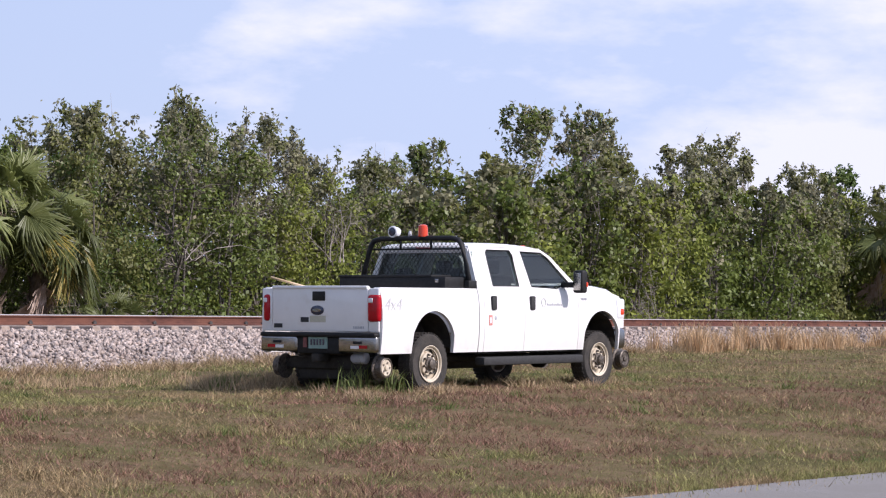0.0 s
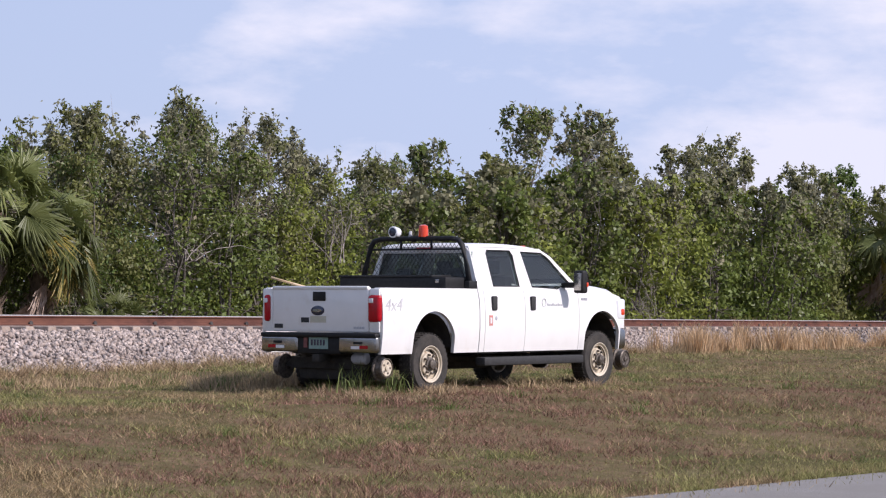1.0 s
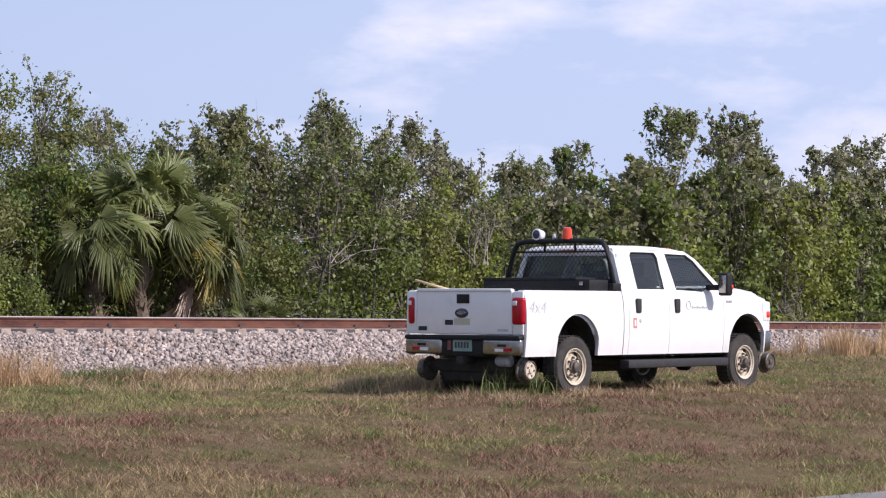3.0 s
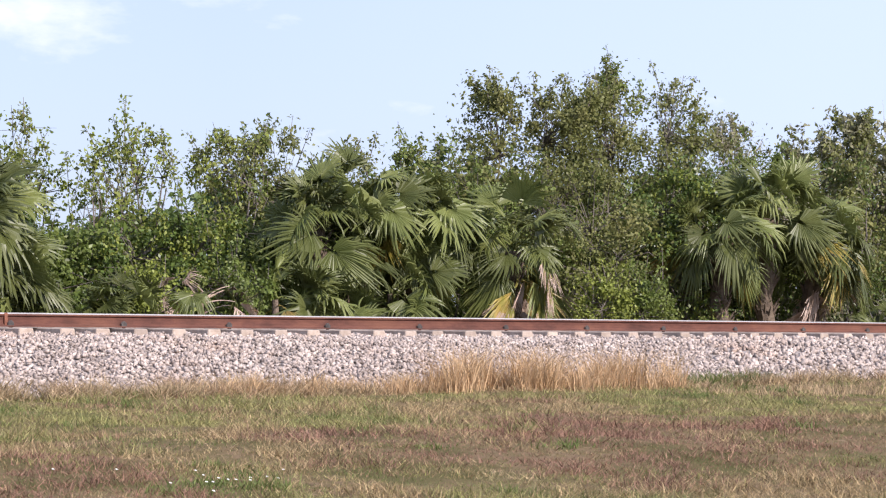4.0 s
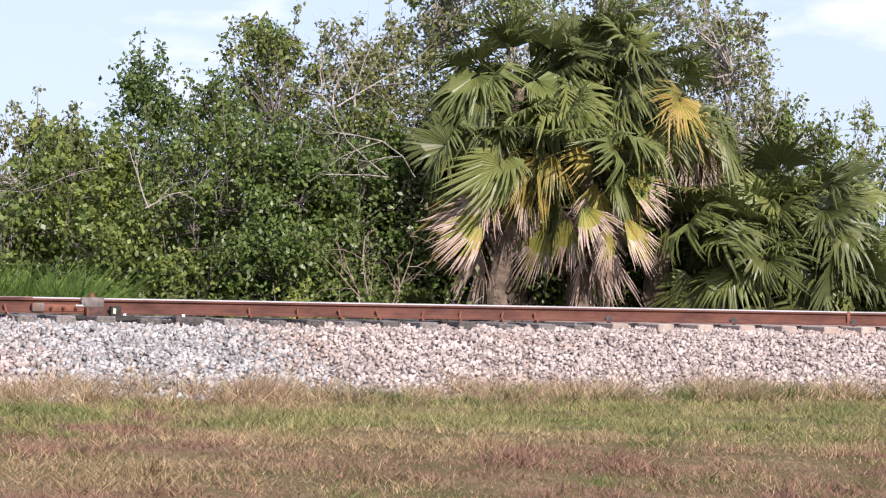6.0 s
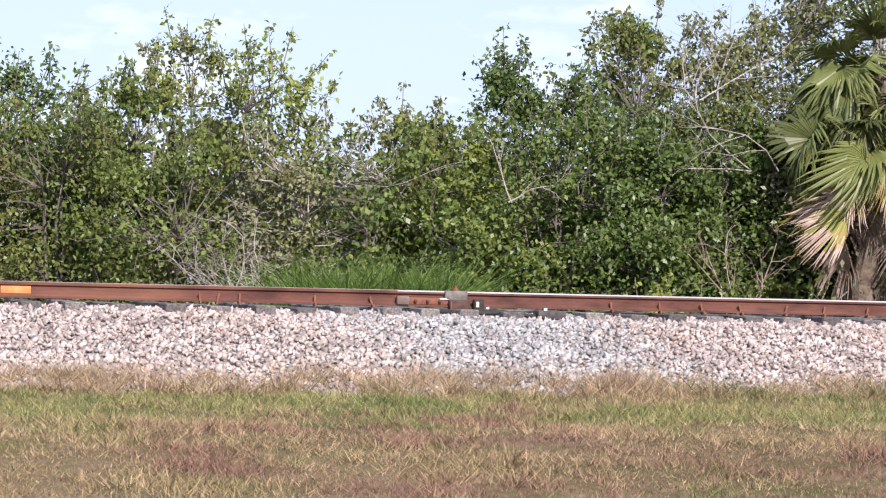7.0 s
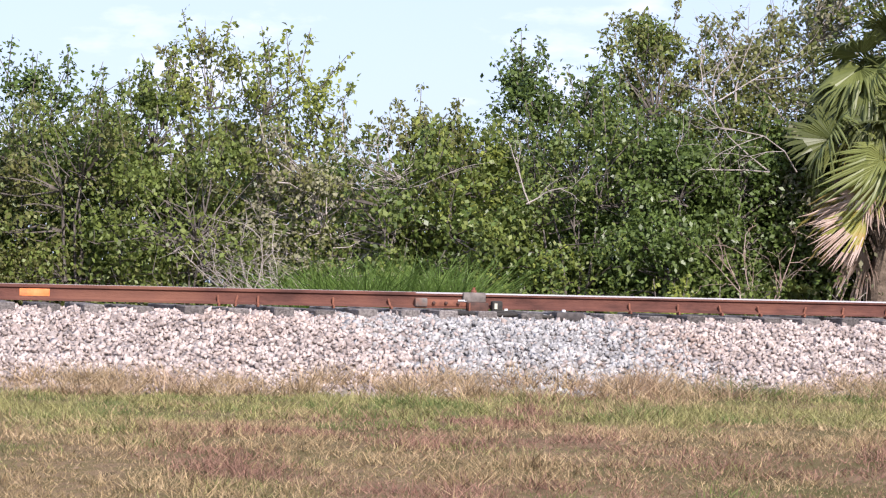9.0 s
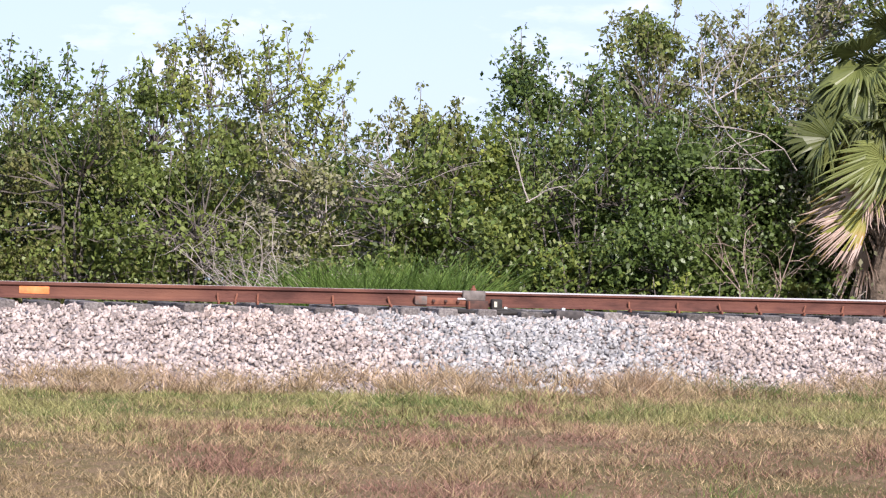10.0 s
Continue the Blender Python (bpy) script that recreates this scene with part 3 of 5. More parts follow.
FRONDS["dry"] = [frond_mesh("frond", 51 + k, e, M_FROND_DEAD, 0.8, 0.6, 0.5, 0.15, fan=40) for k, e in enumerate((72, 50, 28))]
FROND_LABEL = {"hang": "hanging fan frond, green-gold with tan tips", "dry": "dry tan frond", "yellow": "yellowing drooping fan frond", "dead": "dead pale brown hanging frond"}


def palm(x, y, heart, scale, counts, seed, name="cabbage_palm", label="cabbage palm with green fans and dead fronds behind railway", dead_side=None):
    """A fan palm whose crown opens at the height heart; counts: fronds of each sort."""
    rs = random.Random(seed)
    z0 = float(ground_z(np.float64(x), np.float64(y)))
    root = put(name, None, label=label, category="palm tree", at=pose(x, y, z0))
    s = Soup()
    hh = heart - z0
    k = max(3, int(hh / 0.3))
    s.tube([(0.04 * math.sin(j * 1.3), 0.04 * math.cos(j * 1.7), -0.05 + (hh + 0.05) * j / k) for j in range(k + 1)], [(0.19 - 0.03 * j / k + 0.015 * (j % 2)) * (0.35 if name == "palmetto" else 1) for j in range(k + 1)], 10)
    for j in range(0 if name == "palmetto" else int(hh * 16)):      # old leaf bases
        a, z = j * 2.4, hh * rs.uniform(0.15, 1.0)
        s.tube([(0.15 * math.cos(a), 0.15 * math.sin(a), z), (0.30 * math.cos(a), 0.30 * math.sin(a), z + 0.22)], [0.04, 0.015], 4)
    put("trunk", s.mesh("trunk", M_BOOT), root, "shaggy brown trunk with old leaf bases")
    for sort, number in counts.items():
        for j in range(number):
            az = 360 * j / number + rs.uniform(-18, 18) + {"up": 0, "mid": 20, "low": 40, "yellow": 10, "hang": 5, "dead": 30, "dry": 15}[sort]
            if sort in ("dead", "yellow", "hang") and dead_side is not None:
                az = dead_side + rs.uniform(-80, 80)
            f = put("frond", rs.choice(FRONDS[sort]), root, FROND_LABEL.get(sort, ""))
            f.matrix_basis = pose(0, 0, hh + rs.uniform(-0.30, 0.12) - (rs.uniform(0.15, 0.8) if sort == "dead" and name != "palmetto" else rs.uniform(-0.1, 0.75) if sort == "hang" else 0), rs.uniform(-60, 60), rs.uniform(-14, 14), az) @ Matrix.Scale(scale * rs.uniform(0.75, 1.15), 4)
    return root


palm(15.75, 35.0, 3.35, 0.92, {"up": 7, "mid": 9, "low": 5, "yellow": 5, "hang": 9, "dead": 5}, 1, dead_side=-100)
palm(17.0, 34.7, 3.35, 0.92, {"up": 6, "mid": 8, "low": 3, "yellow": 6, "hang": 13, "dead": 7}, 2, dead_side=-90)
palm(18.5, 35.0, 4.25, 0.92, {"up": 9, "mid": 10, "low": 4, "yellow": 10, "hang": 14, "dead": 6}, 4, dead_side=-50)
palm(16.3, 35.5, 4.35, 0.95, {"up": 12, "mid": 13, "low": 8}, 3)
palm(17.7, 35.5, 4.5, 0.95, {"up": 12, "mid": 13, "low": 8, "yellow": 4}, 5)
SCRUB = {"up": 14, "mid": 8, "low": 4, "yellow": 1}
SAW = "low green fan palmetto at the thicket's edge"
for k, (x, y, z, sc) in enumerate([(19.9, 33.8, 1.55, 1.05), (20.8, 33.8, 1.4, 0.85), (21.9, 34.0, 0.8, 0.55), (20.5, 34.2, 2.3, 1.05), (19.3, 34.2, 1.9, 1.0), (21.2, 34.3, 1.4, 0.65), (23.4, 33.9, 0.9, 0.6), (27.3, 34.2, 1.0, 0.75), (28.2, 34.0, 0.9, 0.7), (14.2, 35.6, 0.6, 0.6), (45.2, 35.0, 0.6, 0.7)]):
    palm(x, y, z, sc, SCRUB, 10 + k, "palmetto", SAW)
palm(25.0, 33.6, 1.25, 0.75, {"dry": 8, "mid": 2, "dead": 1}, 30, "palmetto", "dead tan palmetto at the thicket's edge")
palm(26.6, 33.6, 1.25, 0.65, {"up": 1, "mid": 1, "yellow": 3}, 31, "palmetto", "small yellow palmetto at the thicket's edge")
palm(28.6, 35.0, 2.6, 0.8, {"up": 15, "mid": 12, "low": 11, "yellow": 1}, 40)
palm(29.7, 35.2, 2.95, 0.82, {"up": 16, "mid": 12, "low": 10}, 44)
palm(31.0, 35.0, 2.8, 0.88, {"up": 16, "mid": 14, "low": 12, "yellow": 2}, 41)
palm(32.7, 34.2, 2.25, 0.9, {"up": 9, "mid": 11, "low": 7, "yellow": 5, "hang": 12, "dead": 3}, 42, dead_side=-40)
palm(30.0, 34.5, 1.4, 0.9, {"up": 5, "mid": 8, "low": 6}, 43, "palmetto", SAW)
palm(39.6, 35.0, 2.8, 0.88, {"up": 14, "mid": 10, "low": 10, "yellow": 2}, 50)
palm(41.3, 35.2, 3.2, 0.92, {"up": 15, "mid": 12, "low": 10}, 52)
palm(42.6, 35.0, 2.75, 0.95, {"up": 8, "mid": 10, "low": 12, "yellow": 6, "hang": 4, "dead": 5}, 51, dead_side=-60)
palm(95.6, 34.5, 3.9, 1.25, {"up": 8, "mid": 11, "low": 10, "yellow": 3, "hang": 4, "dead": 4}, 60)
palm(98.2, 35.0, 3.7, 1.25, {"up": 8, "mid": 11, "low": 8, "yellow": 2}, 61)

# dense shade at the palms' feet
for k, (bx, by, bh) in enumerate([(12.6, 35.7, 3.2), (13.7, 35.9, 3.5), (14.7, 36.2, 3.6), (15.6, 36.4, 3.0), (17.0, 36.6, 3.0), (18.4, 36.6, 3.0)]):
    tree("broadleaf_shrub", "dense dark green shrub beside the palm clump", bx, by, bh, 0.95, 860 + k, leaf=1, clumps=110, per=70, size=0.08, low=0.0, spread=0.24, shoots=10, category="shrub")
# low bright weeds and bushes at the foot of the thicket
for k, (bx, bh) in enumerate([(9.6, 1.0), (11.9, 0.9), (13.0, 0.9), (24.2, 1.7), (26.0, 1.8), (35.2, 1.6), (36.4, 1.7)]):
    tree("low_bush", "low bright green bush at the thicket's foot", bx, 34.1, bh, 0.75, 900 + k, leaf=4 if k % 2 else 0, clumps=45, per=70, size=0.07, low=0.0, spread=0.15, shoots=10, category="bush")
# the dim woods beyond close the view
rs = np.random.RandomState(91)
wc = np.stack([rs.uniform(-12, 135, 1500), rs.uniform(41.5, 45, 1500), 3.1 * rs.uniform(0, 1, 1500) ** 0.8], 1)
wc[:, 2] *= np.interp(wc[:, 0], *WALL) / 3.6
wv, wf = leaf_cloud(rs, wc, np.full(1500, 0.45), 18, 0.34)
uc = np.stack([rs.uniform(-6, 118, 1500), rs.uniform(36.9, 38.6, 1500), 2.3 * rs.uniform(0, 1, 1500)], 1)
uv, uf = leaf_cloud(rs, uc, np.full(1500, 0.34), 32, 0.18)
put("undergrowth", np_mesh("undergrowth", uv + np.array([0, 0, 0.2]), uf, M_LEAF[1]), label="dim dark green undergrowth inside the thicket", category="undergrowth", kind="stuff")
put("distant_thicket", np_mesh("distant_thicket", wv + np.array([0, 0, 0.1]), wf, M_LEAF[1]), label="dim green woods beyond the front thicket", category="woods", kind="stuff")

# bare branches in and before the thicket
dead_branch("dead_brush", "heap of pale dead twigs at the thicket's foot", 6.15, 34.4, 0.7, 1.0, 110, 1.3, 1, parts=12)
dead_branch("dead_brush", "tan tangle of dead vines by the palm", 13.75, 34.5, 0.7, 1.1, 80, 2.4, 2, M_FROND_DEAD, parts=5)
dead_branch("bare_branch", "pale bare branch reaching from the thicket", 14.3, 35.2, 2.9, 1.5, 175, 0.35, 3, parts=3)
dead_branch("bare_branch", "pale bare branch reaching from the thicket", 13.6, 36.0, 4.0, 1.2, 30, 0.5, 4, parts=4)
dead_branch("bare_branch", "grey bare branch across the shrubs", 6.6, 35.2, 2.5, 1.3, 10, 0.2, 5, parts=2)
dead_branch("bare_branch", "pale broken branches among the shrubs", 8.3, 35.3, 2.6, 0.7, 170, 0.6, 6, parts=4)
dead_branch("bare_branch", "thin bare branch among the shrubs", 10.2, 35.2, 2.3, 0.9, 60, 0.8, 7, parts=2)
dead_branch("dead_brush", "grey dead twigs at the thicket's foot", 45.8, 35.0, 0.4, 1.1, 90, 0.8, 8, parts=7)
dead_branch("bare_branch", "grey bare branches in the thicket", 48.5, 35.2, 2.3, 1.4, 40, 0.7, 9, parts=4)
dead_branch("bare_branch", "grey bare branches in the thicket", 55.0, 35.2, 2.4, 1.6, 70, 1.0, 10, parts=5)
dead_branch("dead_brush", "grey dead twigs at the thicket's foot", 74.0, 35.0, 0.5, 2.0, 90, 1.5, 11, parts=7)
# ---- the pickup truck ----
M_PAINT = material("white_truck_paint", [(0.76, 0.75, 0.74), (0.82, 0.81, 0.80)], 2.0, 0.32, coat=0.5, second=(3.5, (0.66, 0.62, 0.56), 0.62, 0.85))
M_BLACK = material("black_painted_steel", [(0.008, 0.008, 0.009), (0.02, 0.02, 0.021)], 20, 0.6, 0.15, 90, specular=0.3)
M_PLASTIC = material("dark_grey_plastic", [(0.018, 0.018, 0.019), (0.035, 0.035, 0.037)], 25, 0.75, 0.2, 150)
M_UNDER = material("dirty_chassis", [(0.012, 0.011, 0.010), (0.04, 0.034, 0.028)], 9, 0.85, 0.4, 40)
M_TYRE = material("tyre_rubber", [(0.025, 0.023, 0.022), (0.06, 0.052, 0.045)], 8, 0.85, 0.4, 90)
M_RIM = material("cream_steel_wheel", [(0.50, 0.42, 0.31), (0.66, 0.59, 0.48)], 7, 0.5, second=(14, (0.26, 0.17, 0.10), 0.6, 0.72))
M_HUB = material("greasy_hub", [(0.05, 0.04, 0.035), (0.22, 0.19, 0.16)], 30, 0.55, metal=0.5)
M_CHROME = material("bumper_chrome", [(0.28, 0.27, 0.26), (0.40, 0.385, 0.37)], 5, 0.26, metal=1.0)
M_RED = material("red_lamp_lens", [(0.34, 0.004, 0.010), (0.46, 0.006, 0.016)], 20, 0.25, coat=0.15, specular=0.3)
M_AMBER = material("orange_lens", [(0.60, 0.035, 0.006), (0.70, 0.065, 0.010)], 20, 0.2, coat=0.5)
M_CLEAR = material("clear_lamp_lens", [(0.70, 0.71, 0.73), (0.80, 0.80, 0.82)], 20, 0.12, coat=0.6)
M_DECAL = material("grey_decal", [(0.36, 0.37, 0.40), (0.44, 0.45, 0.48)], 20, 0.5)
M_DECAL_PALE = material("pale_grey_decal", [(0.50, 0.50, 0.52), (0.58, 0.58, 0.60)], 20, 0.5)
M_DULL = material("faded_red", [(0.16, 0.05, 0.045), (0.24, 0.09, 0.08)], 20, 0.7)
M_FADED = material("faded_pink_sticker", [(0.50, 0.17, 0.15), (0.60, 0.26, 0.23)], 20, 0.6)
M_BLUE = material("dark_blue_badge", [(0.02, 0.025, 0.05), (0.03, 0.035, 0.07)], 20, 0.2, coat=0.5)
M_TAN = material("faded_sticker", [(0.46, 0.44, 0.33), (0.55, 0.52, 0.42)], 20, 0.6)
M_PLATE = material("plate_green_white", [(0.16, 0.26, 0.23), (0.24, 0.34, 0.31)], 15, 0.5)
M_STICK = material("pale_wooden_handle", [(0.55, 0.38, 0.20), (0.70, 0.55, 0.36)], 10, 0.7)
M_SEAT = material("grey_seat_cloth", [(0.05, 0.05, 0.055), (0.10, 0.10, 0.11)], 30, 0.9)


def glass(name, tint):
    m = bpy.data.materials.new(name)
    m.use_nodes = True
    b = m.node_tree.nodes["Principled BSDF"]
    b.inputs["Base Color"].default_value = (*tint, 1)
    b.inputs["Transmission Weight"].default_value, b.inputs["Roughness"].default_value, b.inputs["IOR"].default_value = 1.0, 0.02, 1.45
    return m


M_GLASS = glass("tinted_glass", (0.38, 0.45, 0.45))


def bm_part(name, bm, mat, parent, label="", bevel=0.0, seg=2, smooth=True):
    if bevel:
        bevelled(bm, bevel, seg)
    bmesh.ops.recalc_face_normals(bm, faces=bm.faces)
    me = bpy.data.meshes.new(name)
    bm.to_mesh(me)
    bm.free()
    for m in (mat if isinstance(mat, (list, tuple)) else [mat]):
        me.materials.append(m)
    if smooth:
        me.polygons.foreach_set("use_smooth", [True] * len(me.polygons))
        me.set_sharp_from_angle(angle=radians(35))
    return put(name, me, parent, label)


def box_bm(lo, hi, bm=None, taper=None):
    bm = bm or bmesh.new()
    q = bmesh.ops.create_cube(bm, size=1)["verts"]
    for v in q:
        v.co = Vector([lo[i] if v.co[i] < 0 else hi[i] for i in range(3)])
        if taper and v.co.z == hi[2]:
            v.co.x += taper[0] * (1 if v.co.x == lo[0] else -1)
            v.co.y += taper[1] * (1 if v.co.y == lo[1] else -1)
    return bm


def disc_bm(profile, centre, sides=32, bm=None, axis="y", sign=1, caps=(True, True)):
    """Turn a profile of (radius, offset along the axis) round the axis."""
    bm = bm or bmesh.new()
    rings = []
    for r, o in profile:
        ring = []
        for s in range(sides):
            a = 2 * math.pi * s / sides
            c, d = math.cos(a) * r, math.sin(a) * r
            p = {"y": (c, o * sign, d), "x": (o * sign, c, d), "z": (c, d, o * sign)}[axis]
            ring.append(bm.verts.new(Vector(centre) + Vector(p)))
        rings.append(ring)
    for a, b in zip(rings, rings[1:]):
        for s in range(sides):
            bm.faces.new((a[s], a[(s + 1) % sides], b[(s + 1) % sides], b[s]))
    for ring, cap in zip((rings[0], rings[-1]), caps):
        if cap and (ring[0].co - ring[sides // 2].co).length > 1e-4:
            bm.faces.new(ring)
    return bm


def tube_part(name, pts, r, mat, parent, sides=8, label=""):
    s = Soup()
    s.tube(pts, [r] * len(pts) if not isinstance(r, (list, tuple)) else r, sides)
    return put(name, s.mesh(name, mat, True), parent, label)


def half_width(z):
    return float(np.interp(z, [0.45, 0.55, 0.70, 0.88, 1.10, 1.26, 1.34, 1.40], [0.955, 0.975, 0.995, 1.008, 1.006, 0.992, 0.975, 0.955]))


REAR_X, FRONT_X, ARCH_R = -0.13, 3.90, 0.475


def body_bottom(x):
    z = 0.545 if x < FRONT_X + ARCH_R else 0.845
    for cx in (REAR_X, FRONT_X):
        d = abs(x - cx)
        if d < ARCH_R:
            z = max(z, 0.62 + math.sqrt(ARCH_R ** 2 - d ** 2) if d < ARCH_R - 0.02 else z)
    return z


def side_panel(name, x0, x1, top, parent, side, slant=0.0, label=""):
    """A curved body side between x0 and x1; its lower edge follows the wheel arches."""
    xs = list(np.arange(x0, x1, 0.04)) + [x1]
    for cx in (REAR_X, FRONT_X):
        for a in np.linspace(0.02, math.pi - 0.02, 26):
            q = cx + ARCH_R * 0.995 * math.cos(a)
            if x0 < q < x1:
                xs.append(q)
    xs = sorted(set(round(x, 4) for x in xs))
    n = 12
    bm = bmesh.new()
    outer, inner = [], []
    for x in xs:
        b, t = body_bottom(x), top(x)
        near = min(abs(x - cx) for cx in (REAR_X, FRONT_X))
        ro, ri = [], []
        for k in range(n + 1):
            z = b + (t - b) * k / n
            y = half_width(z)
            if near < ARCH_R + 0.08:
                cx = REAR_X if abs(x - REAR_X) < abs(x - FRONT_X) else FRONT_X
                d = math.hypot(x - cx, max(z - 0.62, 0)) - ARCH_R
                y += 0.028 * math.exp(-(max(d, 0) / 0.05) ** 2)
            xx = x + slant * (z - 0.55) * (1 if x in (xs[0], xs[-1]) else 0)
            ro.append(bm.verts.new((xx, y * side, z)))
            ri.append(bm.verts.new((xx, (y - 0.05) * side, z)))
        outer.append(ro)
        inner.append(ri)
    m = len(xs)
    for i in range(m - 1):
        for k in range(n):
            bm.faces.new((outer[i][k], outer[i + 1][k], outer[i + 1][k + 1], outer[i][k + 1]))
            bm.faces.new((inner[i][k], inner[i][k + 1], inner[i + 1][k + 1], inner[i + 1][k]))
        for k in (0, n):
            bm.faces.new((outer[i][k], inner[i][k], inner[i + 1][k], outer[i + 1][k]))
    for i in (0, m - 1):
        for k in range(n):
            bm.faces.new((outer[i][k], outer[i][k + 1], inner[i][k + 1], inner[i][k]))
    return bm_part(name, bm, M_PAINT, parent, label)


def glass_y(z):
    return float(np.interp(z, [1.39, 1.96], [0.945, 0.735]))


REAR_WIN = [(1.33, 1.43), (1.95, 1.43), (2.00, 1.86), (1.96, 1.925), (1.42, 1.925), (1.375, 1.88)]
FRONT_WIN = [(2.25, 1.425), (2.70, 1.41), (2.86, 1.40), (2.98, 1.44), (3.20, 1.50), (2.86, 1.83), (2.72, 1.905), (2.22, 1.915)]


def greenhouse_side(parent, side):
    """Pillars, belt and roof rail round the two side windows, as one planar frame with thickness."""
    outline = [(0.955, 1.395), (3.35, 1.395), (3.34, 1.50), (2.93, 1.86), (2.70, 1.965), (1.02, 1.975)]
    bm = bmesh.new()
    edges = []
    for loop in (outline, REAR_WIN, FRONT_WIN):
        vs = [bm.verts.new((x, glass_y(z) * side, z)) for x, z in loop]
        edges += [bm.edges.new((a, b)) for a, b in zip(vs, vs[1:] + vs[:1])]
    bmesh.ops.triangle_fill(bm, edges=edges, use_beauty=True, use_dissolve=False)
    ext = bmesh.ops.extrude_face_region(bm, geom=bm.faces[:])
    for v in [g for g in ext["geom"] if isinstance(g, bmesh.types.BMVert)]:
        v.co.y -= 0.06 * side
    return bm_part("cab_side_frame", bm, M_PAINT, parent, smooth=False)


def window_pane(parent, side, loop, name):
    bm = bmesh.new()
    for off in (0.018, 0.026):
        bm.faces.new([bm.verts.new((x, (glass_y(z) - off) * side, z)) for x, z in loop])
    f = list(bm.faces)
    a, b = list(f[0].verts), list(f[1].verts)
    for i in range(len(a)):
        j = (i + 1) % len(a)
        bm.faces.new((a[i], a[j], b[j], b[i]))
    ob = bm_part(name, bm, M_GLASS, parent, "dark tinted window glass", smooth=False)
    ob.visible_shadow = False
    # black rubber seal round the pane
    s = Soup()
    s.tube([(x, (glass_y(z) - 0.006) * side, z) for x, z in loop + loop[:1]], [0.011] * (len(loop) + 1), 5)
    put("window_seal", s.mesh("window_seal", M_BLACK), ob)
    return ob


def wheel(parent, x, y, z, side):
    """Tyre, dished steel rim with hand holes, hub and eight wheel nuts. side: -1 faces the camera."""
    tyre = disc_bm([(0.235, -0.11), (0.30, -0.125), (0.37, -0.12), (0.395, -0.09), (0.403, -0.03), (0.403, 0.03), (0.395, 0.09), (0.37, 0.12), (0.30, 0.125), (0.235, 0.11)], (x, y, z), 44, caps=(False, False))
    w = bm_part("wheel", disc_bm([(0.20, -0.10), (0.225, -0.105), (0.225, 0.10), (0.20, 0.105)], (x, y, z), 24, caps=(False, False)), M_RIM, parent)
    bm_part("tyre", tyre, M_TYRE, w, "worn black all-terrain tyre")
    # tread blocks
    s = Soup()
    for k in range(40):
        a = 2 * math.pi * k / 40
        for o in (-0.075, -0.025, 0.025, 0.075):
            p = [(r * math.cos(a + d), o + e, r * math.sin(a + d)) for r in (0.400, 0.411) for d, e in ((-0.045, -0.02), (0.045, -0.02), (0.045, 0.02), (-0.045, 0.02))]
            s.add([(x + q[0], y + q[1], z + q[2]) for q in p], [(4, 5, 6, 7), (0, 1, 5, 4), (1, 2, 6, 5), (2, 3, 7, 6), (3, 0, 4, 7)])
    put("tread", s.mesh("tread", M_TYRE), w, kind="stuff")
    o = side
    rim = disc_bm([(0.243, 0.128), (0.236, 0.130), (0.224, 0.120), (0.214, 0.070), (0.206, 0.054), (0.154, 0.060), (0.146, 0.092), (0.120, 0.098), (0.085, 0.098)], (x, y, z), 40, sign=o, caps=(False, True))
    bm_part("rim_recess", disc_bm([(0.2185, 0.098), (0.2115, 0.070)], (x, y, z), 36, sign=o, caps=(False, False)), M_HUB, w)
    bm_part("rim", rim, M_RIM, w, "cream painted steel rim with rust stains")
    for k in range(4):
        a = math.pi / 4 + k * math.pi / 2 + 0.25
        hole = disc_bm([(0.040, 0.0), (0.040, 0.004)], (0, 0, 0), 14, sign=o)
        for v in hole.verts:
            v.co.x *= 0.62
            v.co = Matrix.Rotation(-a, 3, "Y") @ (v.co + Vector((0.180, 0, 0)))
            v.co += Vector((x, y + 0.060 * o, z))
        bm_part("hand_hole", hole, M_UNDER, w)
    bm_part("hub", disc_bm([(0.092, 0.105), (0.088, 0.125), (0.066, 0.13), (0.06, 0.165), (0.03, 0.175)], (x, y, z), 20, sign=o), M_HUB, w, "greasy dark metal hub")
    for k in range(8):
        a = k * math.pi / 4 + 0.2
        bm_part("wheel_nut", disc_bm([(0.018, 0.10), (0.018, 0.135), (0.010, 0.140)], (x + 0.122 * math.cos(a), y, z + 0.122 * math.sin(a)), 6, sign=o), M_HUB, w)
    return w


def guide_wheel(parent, x, y, z, side, pale):
    g = bm_part("rail_guide_wheel", disc_bm([(0.165, -0.06), (0.165, -0.04), (0.135, -0.03), (0.132, 0.06), (0.118, 0.068), (0.112, 0.03)], (x, y, z), 28, sign=side, caps=(True, False)), M_HUB, parent, "small rusty flanged steel rail wheel")
    bm_part("wheel_face", disc_bm([(0.113, 0.045), (0.10, 0.062), (0.04, 0.056), (0.035, 0.075), (0.02, 0.08)], (x, y, z), 24, sign=side, caps=(False, True)), M_RIM if pale else M_HUB, g)
    for k in range(5):
        a = 2 * math.pi * k / 5
        bm_part("bolt", disc_bm([(0.015, 0.055), (0.015, 0.066)], (x + 0.068 * math.cos(a), y, z + 0.068 * math.sin(a)), 6, sign=side), M_HUB, g)
    return g


